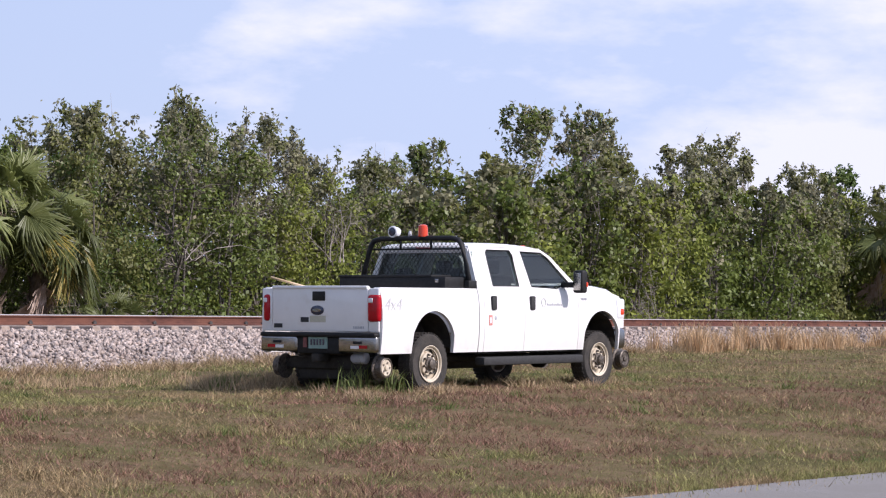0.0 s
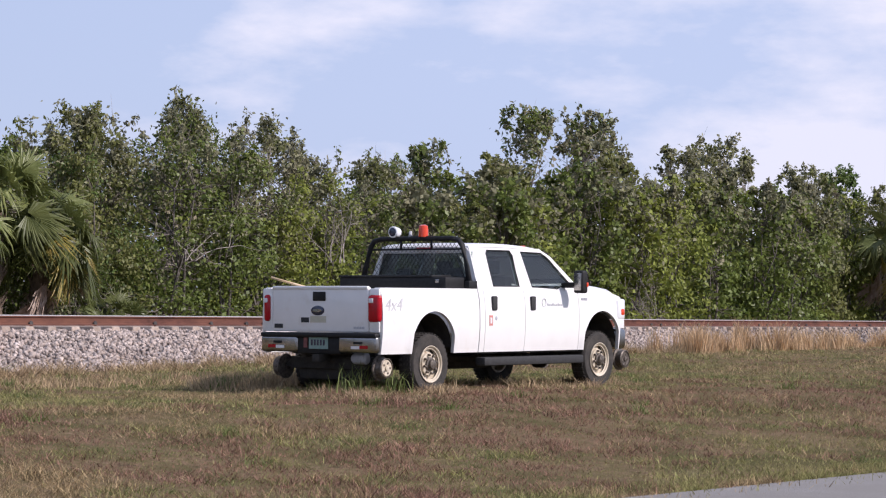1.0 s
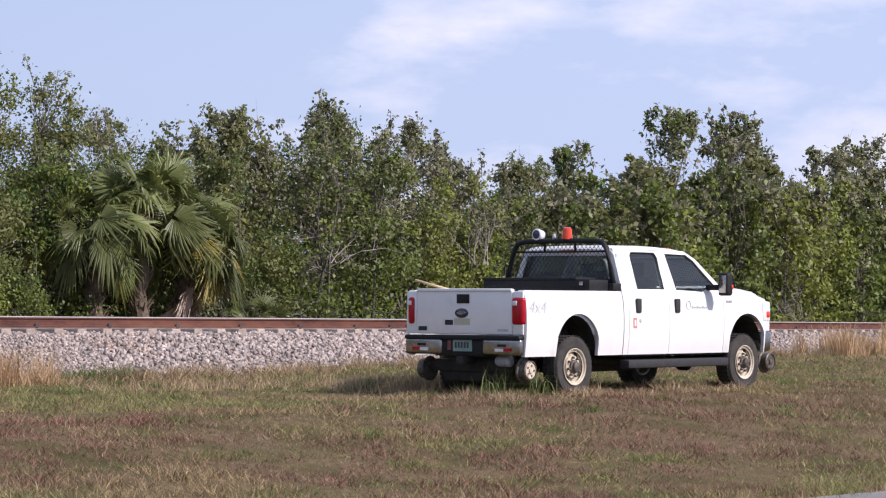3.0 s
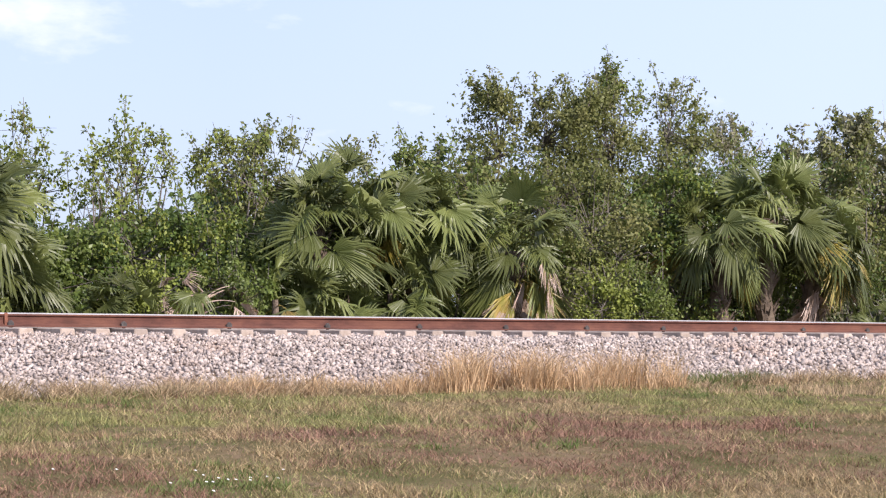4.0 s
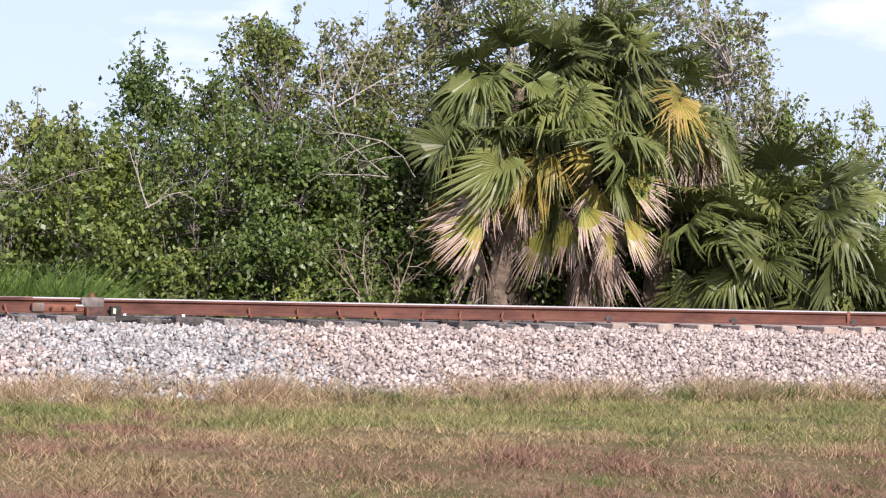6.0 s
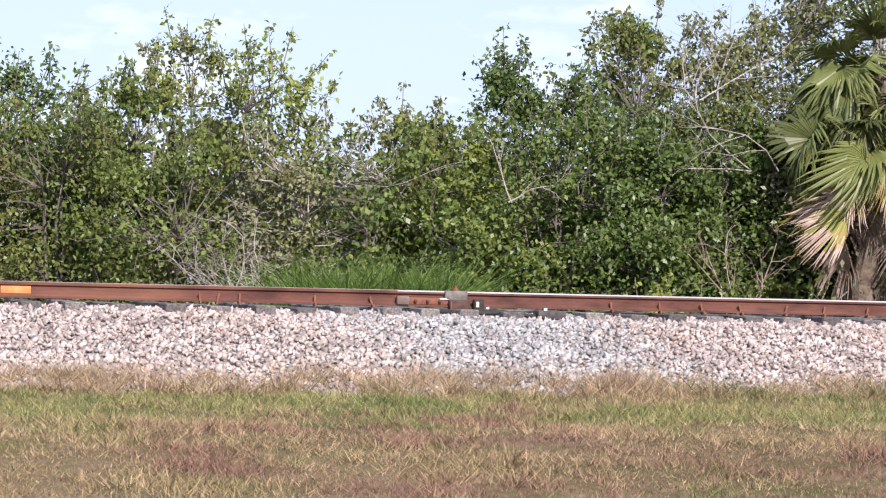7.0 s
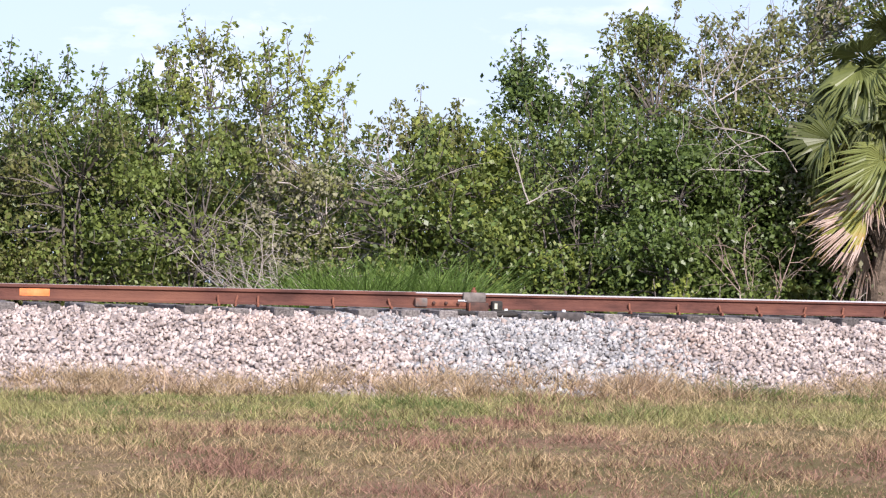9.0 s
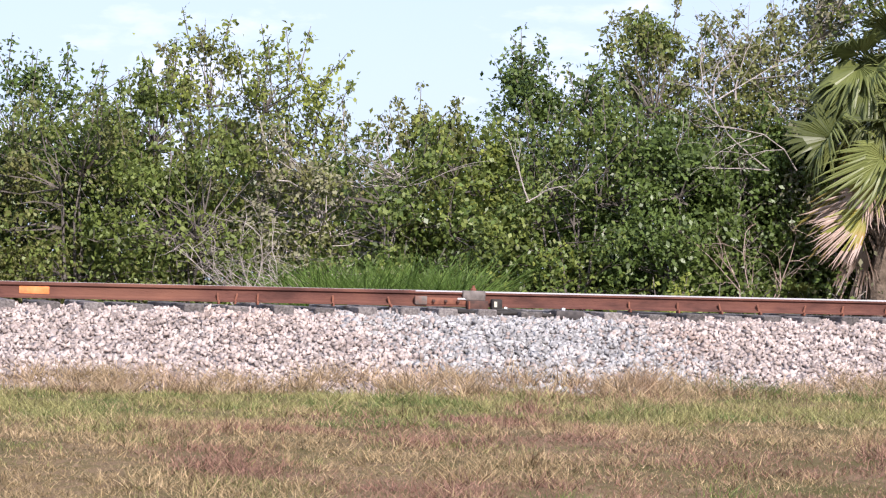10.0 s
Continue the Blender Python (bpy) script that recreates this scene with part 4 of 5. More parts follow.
def pickup_truck():
    t = put("pickup_truck", None, label="white crew-cab pickup with rail guide wheels parked on grass", category="truck", at=pose(28.292, 17.442, 0.0, 0, -0.45, -6.351))
    hood_top = lambda x: float(np.interp(x, [3.33, 3.7, 4.2, 4.42, 4.53], [1.395, 1.395, 1.355, 1.30, 1.16]))
    belt = lambda x: 1.395
    for side in (-1, 1):
        side_panel("bed_side", -1.20, 0.905, lambda x: 1.385, t, side)
        side_panel("cab_corner", 0.925, 1.035, belt, t, side)
        rd = side_panel("rear_door", 1.043, 1.985, belt, t, side)
        fd = side_panel("front_door", 1.993, 3.325, belt, t, side)
        side_panel("front_fender", 3.333, 4.51, hood_top, t, side)
        greenhouse_side(t, side)
        window_pane(t, side, REAR_WIN, "rear_side_window")
        window_pane(t, side, FRONT_WIN, "front_side_window")
        for d, x, z in ((rd, 1.25, 1.205), (fd, 2.17, 1.205)):
            bm_part("door_handle", box_bm((x - 0.055, min(0.985 * side, 1.028 * side), z - 0.10), (x + 0.055, max(0.985 * side, 1.028 * side), z + 0.095)), M_PLASTIC, d, "dark grey door handle", bevel=0.018)
        # side step
        bm_part("side_step", box_bm((1.0, min(0.86 * side, 1.03 * side), 0.36), (3.42, max(0.86 * side, 1.03 * side), 0.475)), M_PLASTIC, t, bevel=0.025)
        for x in (1.25, 2.3, 3.2):
            tube_part("step_bracket", [(x, 0.95 * side, 0.42), (x, 0.62 * side, 0.56)], 0.025, M_UNDER, t)
        # bed rail cap
        bm_part("bed_rail_cap", box_bm((-1.2, min(0.86 * side, 0.962 * side), 1.375), (0.905, max(0.86 * side, 0.958 * side), 1.398)), M_PAINT, t, bevel=0.008)
        bm_part("bed_inner_side", box_bm((-1.19, min(0.83 * side, 0.90 * side), 1.10), (0.90, max(0.83 * side, 0.90 * side), 1.37)), M_PAINT, t)
        # wheel arch liner
        for cx in (REAR_X, FRONT_X):
            s = Soup()
            arc = [(cx + 0.47 * math.cos(a), 0.62 + 0.452 * math.sin(a)) for a in np.linspace(0, math.pi, 15)]
            s.v = [(p, q * side, r) for q in (0.955, 0.55) for p, r in arc]
            s.f = [(i, i + 1, i + 16, i + 15) for i in range(14)]
            s.v += [(cx, 0.55 * side, 0.62)]
            s.f += [(15 + i, 16 + i, 30) for i in range(14)]
            put("arch_liner", s.mesh("arch_liner", M_UNDER), t)
        # tail lamp
        y_in, y_out = (0.805, 0.99) if side < 0 else (0.84, 0.945)
        lamp = bm_part("tail_lamp", box_bm((-1.275, min(y_in * side, y_out * side), 0.955), (-1.185, max(y_in * side, y_out * side), 1.305)), M_RED, t, "red tail lamp", bevel=0.04, seg=3)
        for v in lamp.data.vertices:      # the lens sweeps round the corner
            v.co.x += 0.25 * max(abs(v.co.y) - 0.90, 0)
        bm_part("bed_corner", box_bm((-1.235, min(0.806 * side, 0.97 * side), 0.825), (-1.195, max(0.806 * side, 0.978 * side), 1.385)), M_PAINT, t, bevel=0.015)
        bm_part("reversing_lens", box_bm((-1.281, min((y_in + 0.025) * side, (y_in + 0.095) * side), 1.20), (-1.262, max((y_in + 0.025) * side, (y_in + 0.095) * side), 1.26)), M_CLEAR, lamp, "clear reversing lens", bevel=0.008)
        # mirrors
        m = bm_part("door_mirror", box_bm((2.99, min(1.12 * side, 1.29 * side), 1.345), (3.13, max(1.12 * side, 1.29 * side), 1.665)), M_BLACK, t, "black towing mirror", bevel=0.035, seg=3)
        bm_part("mirror_glass", box_bm((2.977, min(1.145 * side, 1.265 * side), 1.385), (2.988, max(1.145 * side, 1.265 * side), 1.63)), M_CHROME, m, bevel=0.004)
        bm_part("mirror_arm", box_bm((2.98, min(0.92 * side, 1.14 * side), 1.42), (3.08, max(0.92 * side, 1.14 * side), 1.50)), M_BLACK, m, bevel=0.02)
        bm_part("mirror_lamp", box_bm((3.08, min(1.26 * side, 1.302 * side), 1.43), (3.122, max(1.26 * side, 1.302 * side), 1.50)), M_AMBER, m, bevel=0.01)
        # head lamp
        h = bm_part("head_lamp", box_bm((4.32, min(0.66 * side, 1.018 * side), 0.97), (4.535, max(0.66 * side, 1.018 * side), 1.27), taper=(0.05, 0.02)), M_CLEAR, t, "clear head lamp with amber corner", bevel=0.035, seg=3)
        bm_part("turn_lens", box_bm((4.40, min(0.92 * side, 1.024 * side), 1.02), (4.52, max(0.92 * side, 1.024 * side), 1.14)), M_AMBER, h, bevel=0.03)
        wheel(t, REAR_X - 0.04, 0.875 * side, 0.405, side)
        wheel(t, FRONT_X - 0.03, 0.875 * side, 0.40, side)
        g = guide_wheel(t, -0.98, 0.84 * side, 0.365, side, side < 0)
        guide_wheel(t, 4.90, 0.72 * side, 0.385, side, False)
        tube_part("guide_arm", [(-0.98, 0.76 * side, 0.365), (-0.70, 0.55 * side, 0.62)], 0.045, M_UNDER, t)
        tube_part("guide_arm", [(4.90, 0.62 * side, 0.385), (4.55, 0.52 * side, 0.62)], 0.045, M_UNDER, t)
        tube_part("frame_rail", [(-1.25, 0.45 * side, 0.62), (0.6, 0.45 * side, 0.60), (4.5, 0.42 * side, 0.58)], 0.075, M_UNDER, t, 4)
        # rear bumper end, chrome, with reflector lenses
        b = bm_part("bumper_end", box_bm((-1.29, min(0.34 * side, 0.965 * side), 0.56), (-1.10, max(0.34 * side, 0.965 * side), 0.775), taper=(-0.0, 0.0)), M_CHROME, t, "scuffed chrome bumper end", bevel=0.04, seg=4)
        bm_part("reflector", box_bm((-1.296, min(0.70 * side, 0.83 * side), 0.615), (-1.285, max(0.70 * side, 0.83 * side), 0.655)), M_RED, b)
        bm_part("reflector", box_bm((-1.296, min(0.56 * side, 0.695 * side), 0.610), (-1.285, max(0.56 * side, 0.695 * side), 0.648)), M_CLEAR, b)
        bm_part("step_slot", box_bm((-1.294, min(0.60 * side, 0.74 * side), 0.672), (-1.285, max(0.60 * side, 0.74 * side), 0.705)), M_BLACK, b)
        bm_part("front_bumper_end", box_bm((4.36, min(0.55 * side, 0.97 * side), 0.54), (4.64, max(0.55 * side, 0.97 * side), 0.84)), M_CHROME, t, "chrome front bumper end", bevel=0.06, seg=3)
        # seats and headrests
        bm_part("front_seat", box_bm((1.95, min(0.12 * side, 0.68 * side), 0.95), (2.15, max(0.12 * side, 0.68 * side), 1.58), taper=(0.03, 0.05)), M_SEAT, t, bevel=0.05, seg=2)
        bm_part("headrest", box_bm((1.97, min(0.27 * side, 0.53 * side), 1.60), (2.08, max(0.27 * side, 0.53 * side), 1.80)), M_SEAT, t, bevel=0.04)
        bm_part("rear_headrest", box_bm((1.08, min(0.30 * side, 0.56 * side), 1.50), (1.17, max(0.30 * side, 0.56 * side), 1.68)), M_SEAT, t, bevel=0.04)
    bm_part("rear_seat", box_bm((1.02, -0.70, 0.9), (1.22, 0.70, 1.52)), M_SEAT, t, bevel=0.04)
    bm_part("dashboard", box_bm((2.95, -0.80, 1.05), (3.32, 0.80, 1.42)), M_PLASTIC, t, bevel=0.05)
    tube_part("steering_wheel", [(2.78 + 0.05 * math.sin(a), 0.40 + 0.19 * math.cos(a), 1.38 + 0.18 * math.sin(a)) for a in np.linspace(0, 2 * math.pi, 20)], 0.017, M_BLACK, t)
    bm_part("cab_floor", box_bm((0.96, -0.93, 0.52), (3.4, 0.93, 0.60)), M_UNDER, t)
    # roof: crowned sheet with rounded edges
    bm = bmesh.new()
    xs = [1.0, 1.03, 1.10, 1.3, 1.7, 2.1, 2.4, 2.6, 2.75]
    zs = [1.955, 1.985, 2.005, 2.015, 2.020, 2.015, 2.0, 1.98, 1.945]
    ys = [-0.745, -0.735, -0.71, -0.6, -0.35, 0, 0.35, 0.6, 0.71, 0.735, 0.745]
    dz = [-0.05, -0.025, -0.008, 0.004, 0.012, 0.014, 0.012, 0.004, -0.008, -0.025, -0.05]
    g = [[bm.verts.new((x, y, z + d)) for y, d in zip(ys, dz)] for x, z in zip(xs, zs)]
    lo = [[bm.verts.new((x, y * 0.97, z - 0.075)) for y in ys] for x, z in zip(xs, zs)]
    for a in range(len(xs) - 1):
        for b in range(len(ys) - 1):
            bm.faces.new((g[a][b], g[a + 1][b], g[a + 1][b + 1], g[a][b + 1]))
            bm.faces.new((lo[a][b], lo[a][b + 1], lo[a + 1][b + 1], lo[a + 1][b]))
        for b in (0, len(ys) - 1):
            bm.faces.new((g[a][b], lo[a][b], lo[a + 1][b], g[a + 1][b]))
    for a in (0, len(xs) - 1):
        for b in range(len(ys) - 1):
            bm.faces.new((g[a][b], g[a][b + 1], lo[a][b + 1], lo[a][b]))
    roof = bm_part("roof", bm, M_PAINT, t)
    for y in (-0.6,):
        bm_part("clearance_lamp", box_bm((2.46, y - 0.03, 1.985), (2.53, y + 0.03, 2.01)), M_AMBER, roof, "small orange roof lamp", bevel=0.012)
    # windscreen
    bm = bmesh.new()
    w = [(2.78, -0.70, 1.935), (2.78, 0.70, 1.935), (3.36, 0.84, 1.46), (3.36, -0.84, 1.46)]
    for o in (0, 0.008):
        bm.faces.new([bm.verts.new((x + o, y, z)) for x, y, z in w])
    ws = bm_part("windscreen", bm, M_GLASS, t, "tinted windscreen", smooth=False)
    ws.visible_shadow = False
    # hood
    bm = bmesh.new()
    xs = [3.34, 3.6, 3.9, 4.2, 4.40, 4.52, 4.56]
    zs = [1.44, 1.47, 1.46, 1.425, 1.375, 1.30, 1.18]
    ys = [-0.965, -0.90, -0.7, -0.35, 0, 0.35, 0.7, 0.90, 0.965]
    dz = [-0.055, -0.02, 0.01, 0.012, 0.02, 0.012, 0.01, -0.02, -0.055]
    g = [[bm.verts.new((x - 0.10 * (abs(y) / 0.96) ** 3 * (x > 4.3), y, z + d)) for y, d in zip(ys, dz)] for x, z in zip(xs, zs)]
    lo = [[bm.verts.new((x - 0.10 * (abs(y) / 0.96) ** 3 * (x > 4.3), y, z - 0.12)) for y in ys] for x, z in zip(xs, zs)]
    for a in range(len(xs) - 1):
        for b in range(len(ys) - 1):
            bm.faces.new((g[a][b], g[a + 1][b], g[a + 1][b + 1], g[a][b + 1]))
            bm.faces.new((lo[a][b], lo[a][b + 1], lo[a + 1][b + 1], lo[a + 1][b]))
        for b in (0, len(ys) - 1):
            bm.faces.new((g[a][b], lo[a][b], lo[a + 1][b], g[a + 1][b]))
    for a in (0, len(xs) - 1):
        for b in range(len(ys) - 1):
            bm.faces.new((g[a][b], g[a][b + 1], lo[a][b + 1], lo[a][b]))
    bm_part("hood", bm, M_PAINT, t)
    bm_part("cowl", box_bm((3.28, -0.90, 1.36), (3.52, 0.90, 1.445)), M_BLACK, t, bevel=0.02)
    bm_part("grille", box_bm((4.50, -0.64, 0.86), (4.62, 0.64, 1.18)), M_CHROME, t, bevel=0.03)
    bm_part("front_bumper", box_bm((4.58, -0.56, 0.52), (4.74, 0.56, 0.80)), M_CHROME, t, "chrome front bumper", bevel=0.04)
    bm_part("guide_gear_beam", box_bm((4.60, -0.62, 0.36), (4.76, 0.62, 0.50)), M_UNDER, t, bevel=0.02)
    # cab rear wall with window
    bm = bmesh.new()
    edges = []
    for loop in ([(-0.945, 1.39), (0.945, 1.39), (0.735, 1.97), (-0.735, 1.97)], [(-0.80, 1.53), (0.80, 1.53), (0.70, 1.90), (-0.70, 1.90)]):
        vs = [bm.verts.new((0.955 + 0.10 * (z - 1.39), y, z)) for y, z in loop]
        edges += [bm.edges.new((a, b)) for a, b in zip(vs, vs[1:] + vs[:1])]
    bmesh.ops.triangle_fill(bm, edges=edges, use_beauty=True)
    ext = bmesh.ops.extrude_face_region(bm, geom=bm.faces[:])
    for v in [q for q in ext["geom"] if isinstance(q, bmesh.types.BMVert)]:
        v.co.x += 0.05
    back = bm_part("cab_rear_wall", bm, M_PAINT, t, smooth=False)
    bm_part("cab_rear_panel", box_bm((0.93, -0.94, 0.58), (0.98, 0.94, 1.39)), M_PAINT, t)
    bm = box_bm((0.985, -0.80, 1.53), (0.993, 0.80, 1.90), taper=(0.0, 0.10))
    for v in bm.verts:
        v.co.x += 0.10 * (v.co.z - 1.5)
    rw = bm_part("rear_window", bm, M_GLASS, t, "dark tinted rear window", smooth=False)
    rw.visible_shadow = False
    bm_part("high_brake_lamp", box_bm((0.985, -0.13, 1.925), (1.005, 0.13, 1.955)), M_RED, t, bevel=0.006)
    # bed
    bm_part("bed_floor", box_bm((-1.2, -0.53, 0.76), (0.92, 0.53, 0.82)), M_PAINT, t)
    bm_part("bed_front_wall", box_bm((0.87, -0.86, 0.80), (0.91, 0.86, 1.385)), M_PAINT, t)
    # tailgate with handle, badges and plates
    tg = bm_part("tailgate", box_bm((-1.245, -0.80, 0.825), (-1.185, 0.80, 1.41)), M_PAINT, t, bevel=0.016, seg=3)
    bm_part("tailgate_spoiler", box_bm((-1.262, -0.795, 1.375), (-1.20, 0.795, 1.418)), M_PAINT, tg, bevel=0.016)
    bm_part("tailgate_handle", box_bm((-1.258, -0.10, 1.225), (-1.24, 0.11, 1.345)), M_BLACK, tg, "black tailgate handle", bevel=0.02)
    bm = disc_bm([(0.11, 0.0), (0.105, 0.012), (0.09, 0.016)], (-1.245, 0.03, 1.10), 28, axis="x", sign=-1)
    for v in bm.verts:
        v.co.z = 1.10 + (v.co.z - 1.10) * 0.58
    bm_part("oval_badge", bm, M_BLUE, tg, "dark oval badge")
    bm = disc_bm([(0.075, 0.016), (0.07, 0.018)], (-1.245, 0.03, 1.10), 24, axis="x", sign=-1)
    for v in bm.verts:
        v.co.z = 1.10 + (v.co.z - 1.10) * 0.30
    bm_part("badge_bar", bm, M_CHROME, tg)
    bm_part("sticker", box_bm((-1.248, -0.11, 0.945), (-1.244, 0.155, 1.03)), M_TAN, tg, "faded tan sticker")
    bm_part("sticker", box_bm((-1.248, 0.175, 0.945), (-1.244, 0.31, 1.01)), M_PLASTIC, tg, "dark grey sticker")
    bm_part("badge", box_bm((-1.25, 0.62, 0.87), (-1.244, 0.76, 0.925)), M_PLASTIC, tg, "small dark model badge")
    for k in range(7):
        bm_part("badge_letter_bar", box_bm((-1.249, -0.74 + 0.026 * k, 0.868), (-1.244, -0.723 + 0.026 * k, 0.897)), M_DECAL, tg)
    # bumper centre, pad and plate
    bm_part("bumper_pad", box_bm((-1.305, -0.96, 0.755), (-1.10, 0.96, 0.815)), M_BLACK, t, bevel=0.02)
    bc = bm_part("bumper_centre", box_bm((-1.26, -0.36, 0.54), (-1.10, 0.36, 0.76)), M_BLACK, t, bevel=0.02)
    pl = bm_part("number_plate", box_bm((-1.272, -0.16, 0.605), (-1.262, 0.155, 0.765)), M_PLATE, t, "pale green number plate")
    for k in range(5):
        bm_part("plate_bar", box_bm((-1.275, -0.11 + 0.05 * k, 0.65), (-1.270, -0.08 + 0.05 * k, 0.725)), M_BLUE, pl)
    bm_part("side_plate", box_bm((-1.272, 0.185, 0.62), (-1.262, 0.245, 0.75)), M_DULL, t, "faded red reflector tab")
    bm_part("hitch_receiver", box_bm((-1.33, -0.06, 0.44), (-1.10, 0.06, 0.54)), M_UNDER, t, bevel=0.01)
    bm_part("guide_gear_beam", box_bm((-1.05, -0.66, 0.34), (-0.84, 0.66, 0.50)), M_UNDER, t, bevel=0.02)
    # plain dark box, added to fill in the black shade under the tail
    bm_part("tail_shade_box", box_bm((-1.0, -0.55, 0.20), (-0.55, 0.55, 0.60)), M_UNDER, t, bevel=0.04)
    # another added dark box; it stands for the shade between the axles
    bm_part("chassis_shade_box", box_bm((0.3, -0.30, 0.30), (2.2, 0.10, 0.55)), M_UNDER, t, bevel=0.04)
    bm_part("guide_cylinder", disc_bm([(0.05, -0.12), (0.075, -0.10), (0.075, 0.08), (0.05, 0.12)], (-1.08, -0.55, 0.485), 20), M_DECAL, t, "pale grey hydraulic cylinder")
    bm_part("spare_tyre", disc_bm([(0.22, -0.1), (0.36, -0.1), (0.39, 0.0), (0.36, 0.1), (0.22, 0.1)], (-0.72, 0, 0.62), 28, axis="z"), M_TYRE, t)
    for x in (REAR_X - 0.04, FRONT_X - 0.03):
        tube_part("axle", [(x, -0.80, 0.42), (x, -0.2, 0.42), (x, 0.2, 0.42), (x, 0.80, 0.42)], [0.05, 0.055, 0.055, 0.05], M_UNDER, t, 10)
        bm_part("differential", disc_bm([(0.05, -0.16), (0.16, -0.06), (0.16, 0.06), (0.05, 0.16)], (x, 0.05, 0.42), 16), M_UNDER, t)
    bm_part("fuel_tank", box_bm((0.7, 0.15, 0.42), (2.0, 0.60, 0.62)), M_UNDER, t, bevel=0.04)
    bm_part("gearbox", box_bm((2.0, -0.22, 0.34), (3.2, 0.22, 0.62)), M_UNDER, t, bevel=0.06)
    tube_part("exhaust_pipe", [(2.6, -0.35, 0.45), (1.4, -0.35, 0.43), (0.5, -0.45, 0.50), (-0.6, -0.62, 0.55)], 0.05, M_UNDER, t, 10)
    # toolbox and headache rack
    tb = bm_part("toolbox", box_bm((0.28, -0.90, 1.40), (0.70, 0.90, 1.545)), M_BLACK, t, "black steel toolbox across the bed", bevel=0.012)
    bm_part("lid", box_bm((0.265, -0.68, 1.545), (0.715, 0.915, 1.575)), M_BLACK, tb, bevel=0.01)
    bm_part("latch", box_bm((0.262, -0.80, 1.47), (0.282, -0.74, 1.52)), M_CHROME, tb, bevel=0.005)
    rack = put("headache_rack", None, t, "black tube rack with diamond mesh")
    arch = [(0.80, -0.93, 1.41), (0.81, -0.86, 1.70), (0.82, -0.78, 1.98), (0.82, -0.72, 2.05), (0.82, -0.60, 2.075), (0.82, 0, 2.08), (0.82, 0.60, 2.075), (0.82, 0.72, 2.05), (0.82, 0.78, 1.98), (0.81, 0.86, 1.70), (0.80, 0.93, 1.41)]
    tube_part("hoop", arch, 0.036, M_BLACK, rack, 10)
    tube_part("lower_bar", [(0.81, -0.90, 1.53), (0.81, 0.90, 1.53)], 0.03, M_BLACK, rack, 8)
    tube_part("middle_bar", [(0.82, -0.80, 1.93), (0.82, 0.80, 1.93)], 0.014, M_BLACK, rack, 6)
    for y in (-0.26, 0.26):
        tube_part("upright", [(0.82, y, 1.93), (0.82, y, 2.08)], 0.018, M_BLACK, rack, 6)
    for side in (-1, 1):
        bm_part("rack_foot", box_bm((0.72, min(0.70 * side, 0.97 * side), 1.398), (0.905, max(0.70 * side, 0.97 * side), 1.50)), M_BLACK, rack, bevel=0.01)
    s = Soup()
    def clip(y, z, sy):
        # run a mesh strand from the lower bar up to the hoop
        out = []
        for k in range(41):
            zz, yy = 1.53 + 0.0137 * k, y + sy * 0.0137 * k * 0.8
            if abs(yy) < float(np.interp(zz, [1.5, 1.98, 2.08], [0.90, 0.78, 0.60])):
                out.append((0.82, yy, zz))
        return out
    for k in range(-26, 27):
        for sy in (-1, 1):
            line = clip(k * 0.068, 1.53, sy)
            if len(line) > 2:
                s.tube([line[0], line[-1]], [0.0038, 0.0038], 4, cap=False)
    put("mesh_screen", s.mesh("mesh_screen", M_BLACK), rack, "black diamond wire mesh")
    # work lamp, antenna stub and beacon on the rack
    wl_ = bm_part("work_lamp", disc_bm([(0.03, -0.10), (0.06, -0.08), (0.078, 0.0), (0.08, 0.035), (0.07, 0.045)], (0.80, 0.36, 2.17), 22, axis="x", sign=-1), M_CLEAR, rack, "round white work lamp")
    bm_part("lens", disc_bm([(0.060, 0.046), (0.05, 0.050)], (0.80, 0.36, 2.17), 20, axis="x", sign=-1), M_BLUE, wl_)
    tube_part("lamp_stem", [(0.82, 0.36, 2.07), (0.82, 0.36, 2.13)], 0.015, M_BLACK, wl_)
    tube_part("antenna_stub", [(0.82, 0.10, 2.08), (0.82, 0.10, 2.18)], [0.03, 0.018], M_DECAL, rack)
    bc2 = bm_part("beacon", disc_bm([(0.068, 0.0), (0.068, 0.10), (0.06, 0.15), (0.03, 0.165)], (0.82, -0.12, 2.10), 22, axis="z"), M_AMBER, rack, "orange warning beacon")
    tube_part("beacon_base", [(0.82, -0.12, 2.07), (0.82, -0.12, 2.105)], 0.06, M_BLACK, bc2, 16)
    tube_part("tool_handle", [(-0.75, 0.30, 1.33), (-1.30, 0.78, 1.53)], 0.016, M_STICK, t, 8, "pale wooden tool handle")
    # decals
    cu = bpy.data.curves.new("decal_text", "FONT")
    cu.body, cu.size, cu.extrude, cu.align_x, cu.shear = "4x4", 0.24, 0.002, "CENTER", 0.25
    tmp = bpy.data.objects.new("decal_text", cu)
    me = bpy.data.meshes.new_from_object(tmp)
    bpy.data.objects.remove(tmp)
    me.materials.append(M_DECAL_PALE)
    put("bed_decal", me, t, "grey four-wheel-drive decal", at=pose(-0.98, -1.004, 1.10, 90, 0, 0))
    s = Soup()
    s.tube([(2.45 + 0.05 * math.cos(a), -1.001, 1.21 + 0.058 * math.sin(a)) for a in np.linspace(0, 2 * math.pi, 15)], [0.005] * 15, 4)
    put("door_emblem", s.mesh("door_emblem", M_DECAL), t, "small grey outline emblem")
    for k in range(9):
        bm_part("lettering_bar", box_bm((2.53 + 0.043 * k, -1.003, 1.165), (2.56 + 0.043 * k, -0.996, 1.19 + 0.012 * (k % 3 == 0))), M_DECAL, t)
